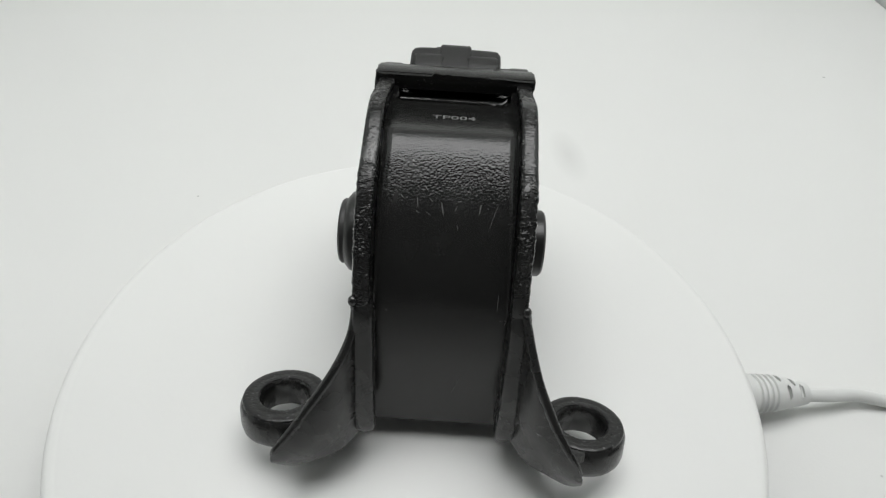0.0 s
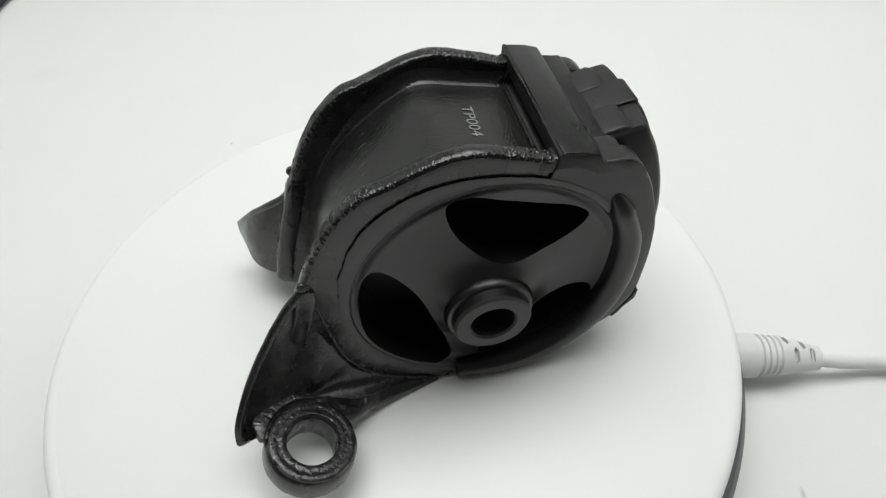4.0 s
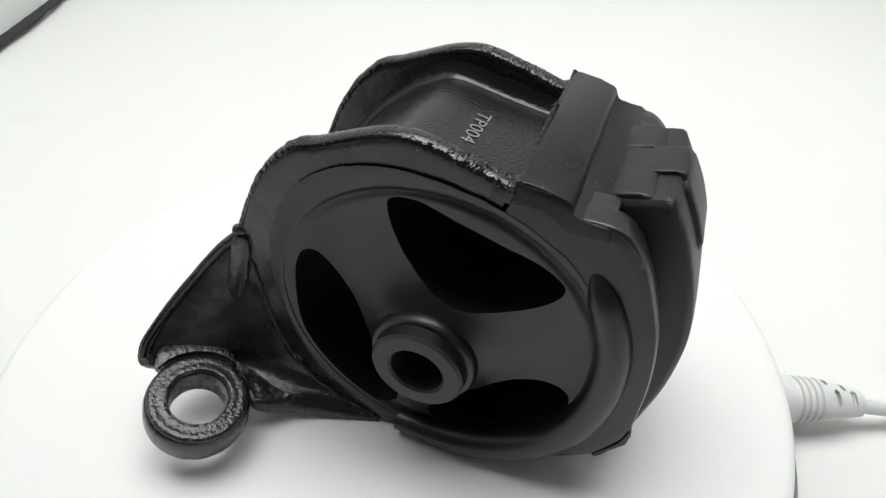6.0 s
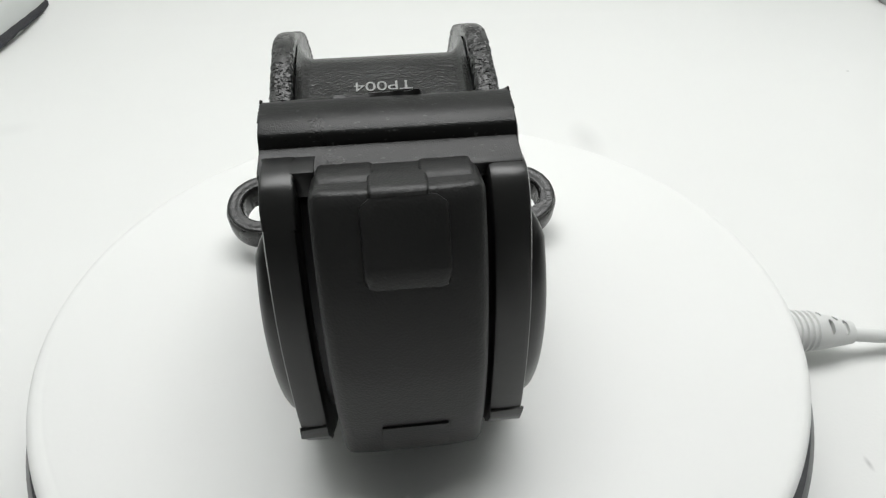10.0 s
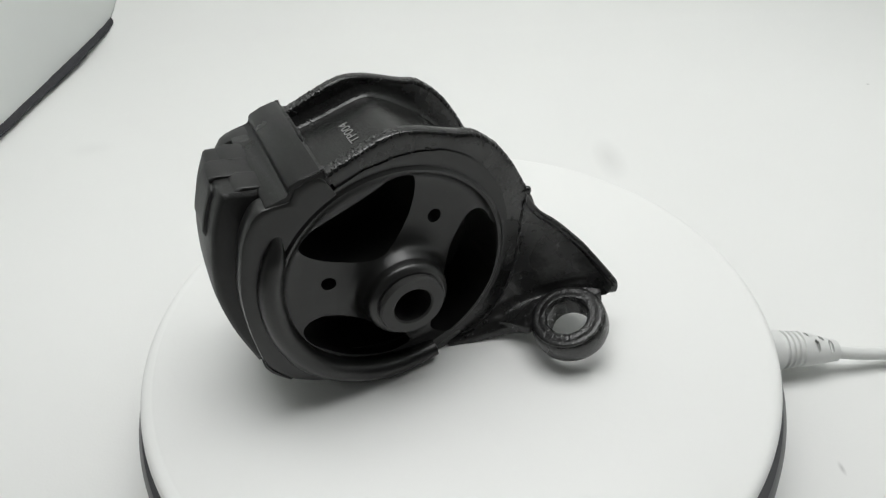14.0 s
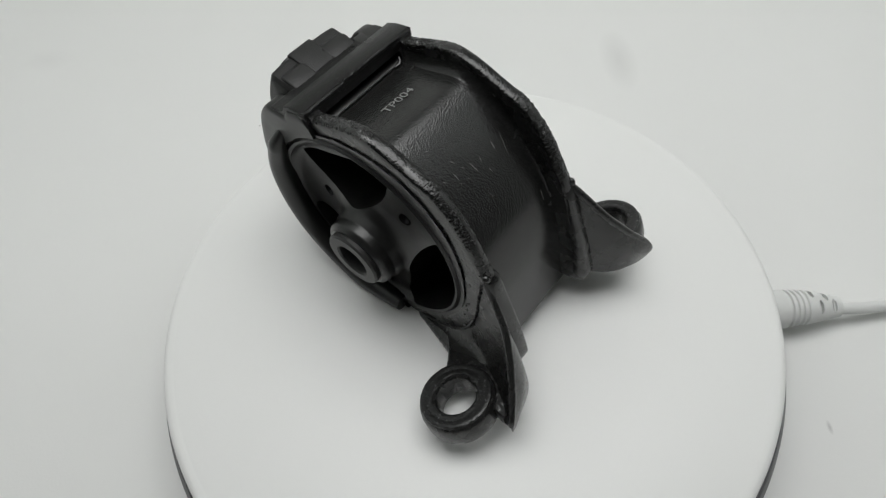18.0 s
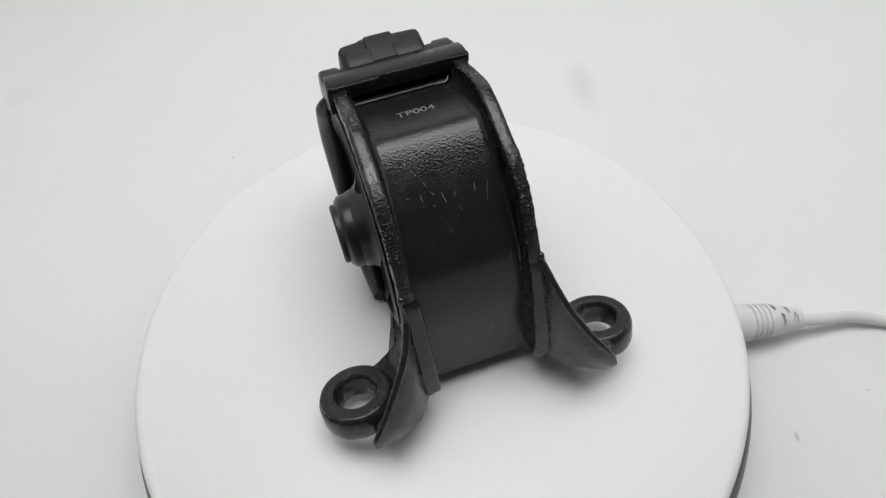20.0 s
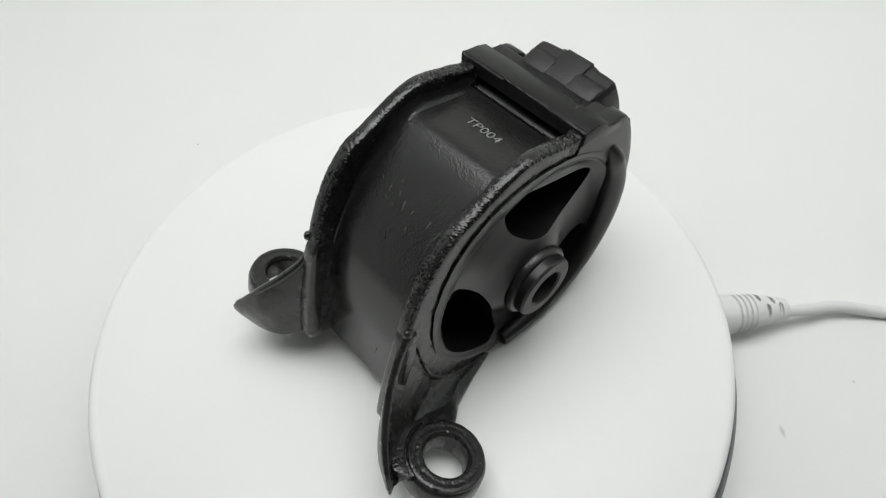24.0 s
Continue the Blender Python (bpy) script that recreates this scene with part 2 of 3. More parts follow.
tagged(part("wall_west", box_bm(x0 - 0.012, x0, y0, y1, FLOOR_Z - 0.005, z1), CLOTH), "soft silver-white lining of the photo tent", "tent wall", kind="structure")
tagged(part("wall_east", box_bm(x1, x1 + 0.012, y0, y1, FLOOR_Z - 0.005, z1), FOIL), "pebbled silver-grey lining of the photo tent", "tent wall", kind="structure")
tagged(part("wall_north", box_bm(x0 - 0.012, x1 + 0.012, y1 + 0.004, y1 + 0.016, FLOOR_Z, z1), FOIL), "silver-grey back lining of the photo tent", "tent wall", kind="structure")
tagged(part("ceiling", box_bm(x0 - 0.012, x1 + 0.012, y0 - 0.08, y1 + 0.016, z1, z1 + 0.012), FOIL), "silver-white roof lining of the photo tent", "tent roof", kind="structure")
lamp_panel = tagged(new("light_panel"), "flat white lamp panel fixed under the tent roof", "lamp")
part("diffuser", box_bm(-0.315, 0.425, -0.14, 0.3, z1 - 0.012, z1 - 0.008), PANEL, lamp_panel)
for b in ((-0.327, -0.315, -0.152, 0.312), (0.425, 0.437, -0.152, 0.312), (-0.315, 0.425, -0.152, -0.14), (-0.315, 0.425, 0.3, 0.312)):
    part("frame", box_bm(*b, z1 - 0.016, z1), BASE_DARK, lamp_panel)


def binding(name, pts, w, flat, label):
    """A stitched edge band: a flat ribbon with soft, uneven edges."""
    line = spline(pts, 140)
    rows = []
    for k, p in enumerate(line):
        d = (line[min(k + 1, 139)] - line[max(k - 1, 0)]).normalized()
        side = d.cross(Vector((0.25, 0, 1)) if abs(d.z) < 0.7 else Vector((1, 0.3, 0))).normalized()
        up = side.cross(d)
        j = w * (1 + 0.16 * noise.noise(Vector((k * 0.3, w * 90, 0))))
        rows.append([p + side * (j * math.cos(a)) + up * (flat * math.sin(a) * (1.0 if abs(math.cos(a)) < 0.8 else 1.5)) for a in [q * math.pi / 8 for q in range(16)]])
    bm = loft(rows, True, False, True)
    roughen(bm, 0.0006, 90, 3)
    return tagged(part(name, bm, BINDING), label, "edge binding", kind="structure")


west = binding("trim_west", [(x0, y0, FLOOR_Z + 0.005), (x0 - 0.001, 0.1, FLOOR_Z + 0.006), (x0 + 0.001, 0.3, FLOOR_Z + 0.005), (x0 + 0.003, 0.4, FLOOR_Z + 0.006), (x0 + 0.001, 0.46, FLOOR_Z + 0.007),
                             (x0 + 0.002, 0.51, FLOOR_Z + 0.01), (x0 + 0.009, 0.535, FLOOR_Z + 0.018), (x0 + 0.009, 0.545, FLOOR_Z + 0.04), (x0 + 0.006, 0.55, FLOOR_Z + 0.12), (x0 + 0.004, 0.55, 0.3)], 0.005, 0.002, "frayed dark grey binding ribbon along the tent's seam")
# loose threads along the ribbon
rnd = random.Random(8)
bm = bmesh.new()
for k in range(150):
    y = rnd.uniform(0.12, 0.5)
    sx = rnd.choice((-1, -1, 1))
    a = Vector((x0 + sx * 0.005, y, FLOOR_Z + 0.006))
    b = a + Vector((sx * rnd.uniform(0.001, 0.004), rnd.uniform(-0.004, 0.004), rnd.uniform(-0.002, 0.003)))
    tube([a, (a + b) / 2 + Vector((0, 0, 0.0008)), b], 0.00013, 4, True, bm)
part("loose_threads", bm, BINDING, west)
binding("trim_east", [(x1 + 0.001, 0.41, FLOOR_Z + 0.012), (x1 - 0.002, 0.44, FLOOR_Z + 0.006), (x1 - 0.002, 0.48, FLOOR_Z + 0.004), (x1 - 0.003, 0.55, FLOOR_Z + 0.012), (x1 - 0.003, 0.58, FLOOR_Z + 0.06)], 0.0022, 0.0012, "short dark binding at the tent's corner")


# ---- turntable ----
turntable = tagged(new("turntable"), "round white motorised turntable with a dark base, rotating", "turntable")
disc = part("rotating_plate", lathe_z([(0.0005, 0), (0.06, 0), (0.1195, 0), (0.1203, -0.00025), (0.121, -0.0003), (0.1228, -0.0005), (0.1243, -0.0011), (0.1253, -0.0022), (0.1258, -0.004),
                                       (0.1258, -0.0095), (0.125, -0.0115), (0.1, -0.0115), (0.0005, -0.0115)], 192), PLATE_WHITE, turntable, "white plastic plate with a raised rim")
part("base", lathe_z([(0.0005, -0.0125), (0.1225, -0.0125), (0.1285, -0.013), (0.1302, -0.0155), (0.1308, -0.02), (0.1308, FLOOR_Z + 0.004), (0.129, FLOOR_Z + 0.002), (0.0005, FLOOR_Z + 0.002)], 192),
     BASE_DARK, turntable, "dark plastic base of the turntable")
part("spindle", lathe_z([(0.0005, -0.0114), (0.02, -0.0114), (0.02, -0.0127), (0.0005, -0.0127)], 24), BASE_DARK, turntable)
for k in range(4):
    a = math.pi / 4 + k * math.pi / 2
    bm = lathe_z([(0.0003, FLOOR_Z), (0.009, FLOOR_Z), (0.009, FLOOR_Z + 0.0025), (0.0003, FLOOR_Z + 0.0025)], 20)
    bmesh.ops.translate(bm, vec=(0.095 * math.cos(a), 0.095 * math.sin(a), 0), verts=bm.verts)
    part("rubber_foot", bm, BASE_DARK, turntable)

# power cable
cable = tagged(new("power_cable"), "white power cable with a ribbed plug, plugged into the turntable", "cable")
AXIS_Z = -0.034


def along(x0, rows, sides=28):
    return loft([[(x, r * math.cos(2 * math.pi * k / sides), AXIS_Z + dz + r * math.sin(2 * math.pi * k / sides)) for k in range(sides)] for x, r, dz in rows], True, False, True)


RIBS = [(0.1437 + 0.0024 * k + dx, r - 0.0002 * k, 0) for k in range(4) for dx, r in ((0, 0.0086), (0.0004, 0.0076), (0.0011, 0.0076), (0.0015, 0.0085))]
plug = part("plug", along(0, [(0.127, 0.0092, 0), (0.1425, 0.009, 0)] + RIBS + [(0.1534, 0.0079, -0.0002), (0.158, 0.007, -0.0008), (0.163, 0.006, -0.0014), (0.1695, 0.0048, -0.0021), (0.1702, 0.0038, -0.0022)]), CABLE, None, "tapered white vinyl plug")
slots = []
for x, turn, low in ((0.1548, 62, 0.0042), (0.1617, 62, 0.0032), (0.1582, 118, 0.0038), (0.1651, 118, 0.0026), (0.1582, 10, 0.0038), (0.1651, 10, 0.0026)):
    bm = box_bm(x - 0.0011, x + 0.0011, -0.0031, 0.0031, low, 0.012)
    bmesh.ops.bevel(bm, geom=bm.edges[:], offset=0.0007, segments=2, affect="EDGES")
    bmesh.ops.rotate(bm, cent=(0, 0, 0), matrix=Matrix.Rotation(radians(turn - 90), 3, "X"), verts=bm.verts)
    bmesh.ops.translate(bm, vec=(0, 0, AXIS_Z - 0.001), verts=bm.verts)
    slots.append(part("slot", bm, CABLE, smooth=0))
carve(plug, slots)
plug.parent = cable
path = spline([(0.168, -0.001, AXIS_Z - 0.002), (0.182, -0.0008, AXIS_Z - 0.0045), (0.197, 0.0002, AXIS_Z - 0.0072), (0.217, -0.0035, AXIS_Z - 0.0108), (0.245, -0.012, FLOOR_Z + 0.0028),
               (0.32, -0.045, FLOOR_Z + 0.0028), (0.42, -0.09, FLOOR_Z + 0.0028), (0.62, -0.16, FLOOR_Z + 0.0028)], 60)
part("cord", tube(path, 0.0028, 14), CABLE, cable, "smooth white cord")

# ---- the engine mount, in millimetres: u along its bore, v to its back, w up ----
MM = 0.00101
mount = tagged(new("engine_mount"), "black rubber and steel car engine mount standing on the turntable", "engine mount")
CV, CW = 5.0, 46.0  # middle of the bushing
HV, HW = 4.2, 41.2  # middle of the bore


def mpart(name, bm, mat, parent=None, label="", smooth=40):
    return part(name, bm, mat, parent if parent is not None else mount, label, smooth, MM)


# steel band over the top and down the front
BAND = [(34, 81), (22, 84.8), (12, 87.2), (4, 89.3), (-1, 90.6), (-5, 90.9), (-9, 89.6), (-15, 86), (-24, 79.2), (-32, 70.8), (-38.4, 61.5), (-42.6, 51.5), (-45.6, 42), (-47.4, 33), (-49, 23), (-51, 11.5)]
outer = spline(BAND, 72)


def offset_line(line, d):
    out = []
    for i, p in enumerate(line):
        t = (line[min(i + 1, len(line) - 1)] - line[max(i - 1, 0)]).normalized()
        out.append(Vector((p.x - t.y * d, p.y + t.x * d)))
    return out


def strip(line, u0, u1, thick, cols=2, round_off=0.0):
    """A sheet that follows a (v, w) line between u0 and u1, thickened towards the inside."""
    inner = offset_line(line, thick)
    us = [u0 + (u1 - u0) * k / cols for k in range(cols + 1)]
    loops = []
    for a, b in zip(line, inner):
        loops.append([(u, a.x, a.y) for u in us] + [(u, b.x, b.y) for u in reversed(us)])
    return loft(loops, True, False, True)


mpart("steel_band", strip(outer, -21, 21, 3.0, 8), PAINT, label="glossy black painted band with a bumpy coat")

# side flanges: steel in front, rubber behind
STEEL_EDGE = [(22, 91.2), (14, 94.2), (5, 97.2), (-1, 98), (-8, 96.8), (-16, 94), (-21, 92.2), (-25.5, 91), (-29.5, 88.4), (-34.5, 83.6), (-39.5, 76.5), (-43.5, 69), (-46.5, 62.5),
              (-49.5, 53), (-53, 40), (-57, 27), (-60, 17), (-50, 12), (-40, 8.5), (-34, 7.5), (-22, 3.6), (-9, 0.6)]
RUBBER_EDGE = [(-8, 2.6), (4, 1.6), (14, 2.0), (26, 5.2), (36, 10), (42, 13.4), (47.6, 17.8), (51.6, 23.6), (53.8, 28.6), (54.8, 38), (55.2, 48), (54.4, 60), (52, 70), (49.4, 77.6), (46.4, 82.8), (43.4, 85.8), (40, 86.6), (36.4, 86.6), (34, 86.9), (32.8, 88.8), (31.6, 90.2), (29, 91.2), (26, 91.8), (23.8, 91.2), (22.4, 89.4)]


def flange(edge, s, n, u_in, u_out, r_in, r=1.0):
    """A curved plate between the outline and the bushing; s: the side, +1 or -1."""
    loops = []
    for p in spline(edge, n):
        d = Vector((p.x - CV, p.y - CW))
        k = d.length
        d.normalize()
        f = lambda q, u: (s * u, CV + d.x * q, CW + d.y * q)
        loops.append([f(r_in, u_in), f(max(r_in + 0.3, k - 3), u_in), f(k - r, u_in), f(k - 0.3 * r, u_in + 0.3 * r), f(k, u_in + r), f(k, u_out - r), f(k - 0.3 * r, u_out - 0.3 * r), f(k - r, u_out), f(max(r_in + 0.3, k - 3), u_out), f(r_in, u_out)])
    return loft(loops, True, False, True)


SIDES = {1: (18.8, 23.3, 17.4, 23.8, 25.4), -1: (20.2, 24.9, 18.8, 26.6, 29.0)}  # steel from and to, rubber from and to, lip
for s in (1, -1):
    f0, f1, g0, g1, lip = SIDES[s]
    bm = flange(STEEL_EDGE, s, 150, f0, f1, 41.55, 1.3)
    roughen(bm, 0.3, 0.11, s)
    mpart("steel_flange", bm, SMOOTH_PAINT, label="black painted side plate with a rough edge")
    # the band rises to a ragged ridge along the plate
    rows = []
    spread = [spline(offset_line(outer, -d)[4:52], 150) for d in (0.05, 0.35, 0.9, 1.8, 2.8, 3.7)]
    for k in range(150):
        j = 0.5 * noise.noise(Vector((k * 0.23, s * 3, 0))) + 0.25 * noise.noise(Vector((k * 0.9, s * 7, 0)))
        fade = min(1.0, (149 - k) / 60)
        base, ridge = spread[0][k], spread[5][k] + (spread[5][k] - spread[0][k]) * 0.12 * j
        at = lambda q, d: (s * (f0 - q * (0.25 + 0.75 * fade)), *(base + (spread[d][k] - base) * fade))
        rows.append([at(2.7, 0), at(2.0, 1), at(1.4, 2), at(0.9, 3), at(0.5, 4), (s * (f0 - 0.25), *(base + (ridge - base) * fade)), at(-0.2, 3), at(-0.2, 0), (s * (f0 - 2.6 * (0.25 + 0.75 * fade)), base.x * 0.96 + CV * 0.04, base.y * 0.96 + CW * 0.04)])
    mpart("flange_fillet", loft(rows, True, False, True), PAINT)
    # crust of flaked paint over the rim of the plate
    edge = spline(STEEL_EDGE[:15], 1000)
    across = [k / 17 for k in range(18)]
    rows = []
    for k, q in enumerate(edge):
        d = Vector((q.x - CV, q.y - CW)).normalized()
        here = min(1.0, max(0.0, 1 - abs(q.x - 12) / 16) * 1.8 + max(0.0, 1 - abs(q.x + 36) / 14) * 1.7 + 0.25) * min(1.0, k / 12, (999 - k) / 40)
        row = []
        for f in across:
            over = math.sin(math.pi * f) ** 0.3
            at = Vector((s * (f0 - 0.12 + (f1 - f0 + 0.24) * f), q.x, q.y))
            flake = 0.55 * noise.noise(at * 0.55 + Vector((0, 0, s * 9))) + 0.5 * noise.noise(at * 1.5) + 0.55 * noise.noise(at * 3.4)
            rise = (-1.15 + 1.2 * over) + here * 0.5 * flake * over
            row.append(at + Vector((s * 0.3 * here * noise.noise(at * 1.1 + Vector((5, 0, 0))), d.x * rise, d.y * rise)))
        rows.append(row + [Vector((s * f1 - s * 0.8, q.x - d.x * 3, q.y - d.y * 3)), Vector((s * f0 + s * 0.8, q.x - d.x * 3, q.y - d.y * 3))])
    mpart("rough_rim", loft(rows, True, False, True), RIM, label="rough glinting paint along the rim")
    bm = flange(RUBBER_EDGE, s, 130, g0, g1, 41.55, 1.3)
    mpart("rubber_flange", bm, RUBBER, label="moulded matt black rubber rim")
    arc = spline([(38.2, 77.5), (41.2, 70), (44.6, 60), (45.6, 50), (44.4, 38), (40, 26), (32, 16), (21, 9), (8, 5.6), (-6, 6.5)], 60)
    rad = [(2.6 + 1.2 * math.sin(math.pi / 2 * min(1, i / 24)) if i < 50 else 3.8 - (i - 50) * 0.12) * min(1, 0.3 + 0.1 * i) for i in range(60)]
    bm = tube([(s * (lip - 3.2 * max(0.0, 1 - i / 7) ** 2), p.x * 1.02, p.y) for i, p in enumerate(arc)], [1.12 * q for q in rad], 18)
    for v in bm.verts:  # broad and low, grown out of the rim
        v.co.x = s * (lip - 2.0) + (v.co.x - s * lip) * 1.15
    mpart("rubber_lip", bm, RUBBER)
    # torn mould flash hanging at the bottom corner
    bm = loft([[(s * (g0 + 0.5), v, w), (s * g1, v, w), (s * g1, v + 0.6, w - h), (s * (g0 + 0.5), v + 0.6, w - h * 0.7)] for v, w, h in ((v, w, h * (0.8 if s > 0 else 0.3)) for v, w, h in ((47, 17.6, 0.3), (48.6, 19.4, 1.0), (50, 21.4, 0.5), (52, 24.4, 1.2), (53.4, 27.4, 1.9), (53.8, 29.6, 0.4)))], True, False, True)
    roughen(bm, 0.5, 0.7, s)
    mpart("mould_flash", bm, RUBBER)

# the moulded ring round the bushing, with a ragged outer edge on the steel
for s in (1, -1):
    face = SIDES[s][1]
    rows = []
    for k in range(200):
        a = 2 * math.pi * k / 200
        wide = max(0.0, 1 - abs(math.degrees(a) - 126) / 58)
        rag = 42.8 + 4.2 * wide * wide * (3 - 2 * wide) + 0.5 * noise.noise(Vector((k * 0.21, s * 4, 0))) + 0.25 * noise.noise(Vector((k * 0.8, s * 8, 0)))
        rows.append([(s * u, CV + r * math.cos(a), CW + r * math.sin(a)) for r, u in ((40.6, face - 1), (40.6, face + 0.1), (41.3, face + 0.5), (rag - 0.7, face + 0.62), (rag - 0.05, face + 0.66), (rag - 0.1, face + 0.5), (rag - 0.6, face + 0.2), (rag - 0.6, face - 1))])
    mpart("moulded_ring", loft(rows, True, True), RUBBER)

# rubber bushing with three openings, cut from both sides up to a middle wall
def ring_loop(u, r, f, n=96):
    """f: 0 round the bushing's middle, 1 round the bore."""
    cv, cw = CV + (HV - CV) * f, CW + (HW - CW) * f
    u -= 1.2
    return [(u, cv + r * math.cos(2 * math.pi * k / n), cw + r * math.sin(2 * math.pi * k / n)) for k in range(n)]


A_SIDE = [(33.0, 10.5, 1), (33.0, 11.6, 1), (30.4, 11.8, 1), (30.2, 12.8, 1), (29.4, 13.4, 1), (27.8, 13.5, 1), (27.4, 13.1, 1), (26.9, 13.6, 1), (26.2, 14.6, 1), (25.0, 16.2, 0.9), (23.8, 18.6, 0.8), (22.8, 22, 0.6), (22.3, 27, 0.4), (22.2, 33, 0.1), (22.5, 36, 0), (23.2, 37.8, 0), (24.2, 38.9, 0), (24.7, 40.0, 0), (24.4, 41.1, 0), (21, 41.2, 0)]
B_SIDE = [(-21, 41.2, 0), (-24.2, 41.1, 0), (-25.0, 40.1, 0), (-24.6, 39.0, 0), (-22.6, 37.8, 0), (-21.6, 36, 0.1), (-21.2, 32, 0.2), (-21.2, 27, 0.4), (-21.8, 22, 0.6), (-22.8, 18.8, 0.8), (-24.2, 16.6, 0.9), (-26, 15.4, 1), (-28.0, 15.0, 1), (-28.6, 14.5, 1), (-29.4, 14.3, 1), (-31.6, 14.2, 1), (-32.6, 13.8, 1), (-33.2, 13.0, 1), (-33.8, 12.4, 1), (-33.8, 10.5, 1)]
bushing = mpart("bushing", loft([ring_loop(*q) for q in A_SIDE + B_SIDE], True, True), RUBBER, label="black rubber bushing with three deep openings")
OPENINGS = ([(-5, 81), (1, 82.2), (10, 78.6), (20, 75), (29, 72), (34.2, 67.6), (31.5, 62.2), (23.5, 57.4), (14, 55.6), (5, 58.8), (-1.8, 66), (-5.2, 74.4)],
            [(-29, 60.2), (-25, 60.2), (-20, 54.6), (-15.4, 47), (-12.6, 39), (-10.2, 29), (-8, 19.5), (-7.4, 11.8), (-15, 11.4), (-23.5, 15.6), (-30, 25.6), (-33, 38), (-32.8, 49), (-31.4, 56)],
            [(2, 11.2), (8, 21), (16, 29), (24.5, 34.4), (32.4, 36.6), (38, 34.8), (38.8, 30.5), (34.8, 23.8), (25.4, 15.2), (14, 10), (6, 9.2)])


def inside_ring(p, most=39.3):
    d = Vector((p.x - CV, p.y - CW))
    k = min(1.0, most / d.length)
    return (CV + d.x * k, CW + d.y * k)


# the middle wall is added to block light, so the openings look black
cutters = [mpart("cutter", extrude_profile([inside_ring(p) for p in spline(o, 56, True)], a, b), RUBBER, smooth=0) for o, d in zip(OPENINGS, (0.0, 0.35, 0.7)) for a, b in ((-45, -1.6 - d), (0.6 + d, 45))]
for v, w in ((-11.4, 63.4), (27.4, 50.0)):  # two small moulding dimples
    cutters.append(mpart("cutter", tube([(-45, v, w - 0.4), (-22, v, w - 0.2), (-19.4, v + 0.5, w + 0.5)], [2.5, 2.5, 1.5], 16), RUBBER, smooth=0))
for c in cutters:
    c.parent = None
bushing.parent = None
carve(bushing, cutters)
bushing.parent = mount

# inner sleeve
rows = [(32.8, 7.2), (32.8, 10.9), (32.1, 11.5), (28.0, 11.5), (-34.5, 11.5), (-36.5, 11.5), (-37.2, 10.9), (-37.2, 7.2), (-36.6, 6.6), (32.2, 6.6)]
mpart("inner_sleeve", loft([[(u, HV + r * math.cos(2 * math.pi * k / 48), HW + r * math.sin(2 * math.pi * k / 48)) for k in range(48)] for u, r in rows], True, True), STEEL, label="plain grey steel sleeve with a bolt bore")

# rubber core between the flanges at the back, and the stop pad
core = [Vector((p.x * 0.86 + CV * 0.14, p.y * 0.86 + CW * 0.14)) for p in spline(RUBBER_EDGE, 70)]
mpart("rubber_core", loft([[(-19.5, p.x, p.y), (19.5, p.x, p.y), (19.5, p.x * 0.93 + 0.35, p.y * 0.93 + 3.2), (-19.5, p.x * 0.93 + 0.35, p.y * 0.93 + 3.2)] for p in core], True, False, True), RUBBER)
PAD_FACE = [(51.6, 87.9), (56, 79), (59.6, 67), (61.4, 55), (61.2, 46), (59.6, 35), (56.8, 24)]
pad_face = spline(PAD_FACE, 20)
profile = [(36.5, 84.6), (38, 86.6), (49.4, 88.3), (50.8, 88.4)] + [(p.x, p.y) for p in pad_face] + [(56, 21), (52, 20), (44, 24), (44, 50), (38, 74)]
PAD_MID, PAD_HALF = -1.4, 15.7


def pad_drop(u):
    """How far the pad's face falls back towards its sides."""
    x = (u - PAD_MID) / PAD_HALF
    return (1.2 if x < 0 else 0.8) * abs(x) ** 4


rows = []
for k in range(17):
    x = math.sin(math.pi / 2 * (k / 8 - 1))
    u = PAD_MID + PAD_HALF * x
    e = 1.6 * max(0.0, (abs(x) - 0.9) / 0.1) ** 2
    row = []
    for v, w in profile:
        d = Vector((46 - v, 52 - w)).normalized() * e
        row.append((u, v - (pad_drop(u) if v > 46 else 0) + d.x, w + d.y))
    rows.append(row)
pad = mpart("stop_pad", loft(rows, True, False, True), PAD, label="thick rubber stop block")


def raised(u0, u1, k0, k1, d, top=()):
    line = pad_face[k0:k1]
    a = [(p.x, p.y) for p in offset_line(line, d)]
    b = [(p.x, p.y) for p in offset_line(line, -3)]
    return extrude_profile(list(top) + a + b[::-1], u0, u1, 0.6)


# a raised shield with cut-off upper corners, and the ridge above it
fine = spline(pad_face, 191)
rows = []
for u in (-10.2, -10.0, -9.4, -8.2, -7.0, -4.6, -2.4, 0.4, 2.6, 3.6, 4.8, 5.4, 5.6):
    near = min(u + 10.2, 5.6 - u)
    low = 52 - 5 * max(0.0, 1 - near / 0.9) ** 2
    high = 1 + 8 * max(0.0, 1 - near / 2.4)
    rise = 0.15 if near < 0.1 else 0.75 if near < 0.3 else 1.0
    picks = [fine[int(high + (low - high) * q / 9)] for q in range(10)]
    out = offset_line(picks, 1.0 * rise)
    base = offset_line(picks, -2.0)
    rows.append([(u, base[0].x, base[0].y)] + [(u, out[0].x * 0.8 + picks[0].x * 0.2, out[0].y - 0.3)] + [(u, p.x, p.y) for p in out[1:9]] + [(u, picks[9].x - 0.2, picks[9].y), (u, base[9].x, base[9].y)])
mpart("raised_shield", loft(rows, True, False, True), PAD, pad)
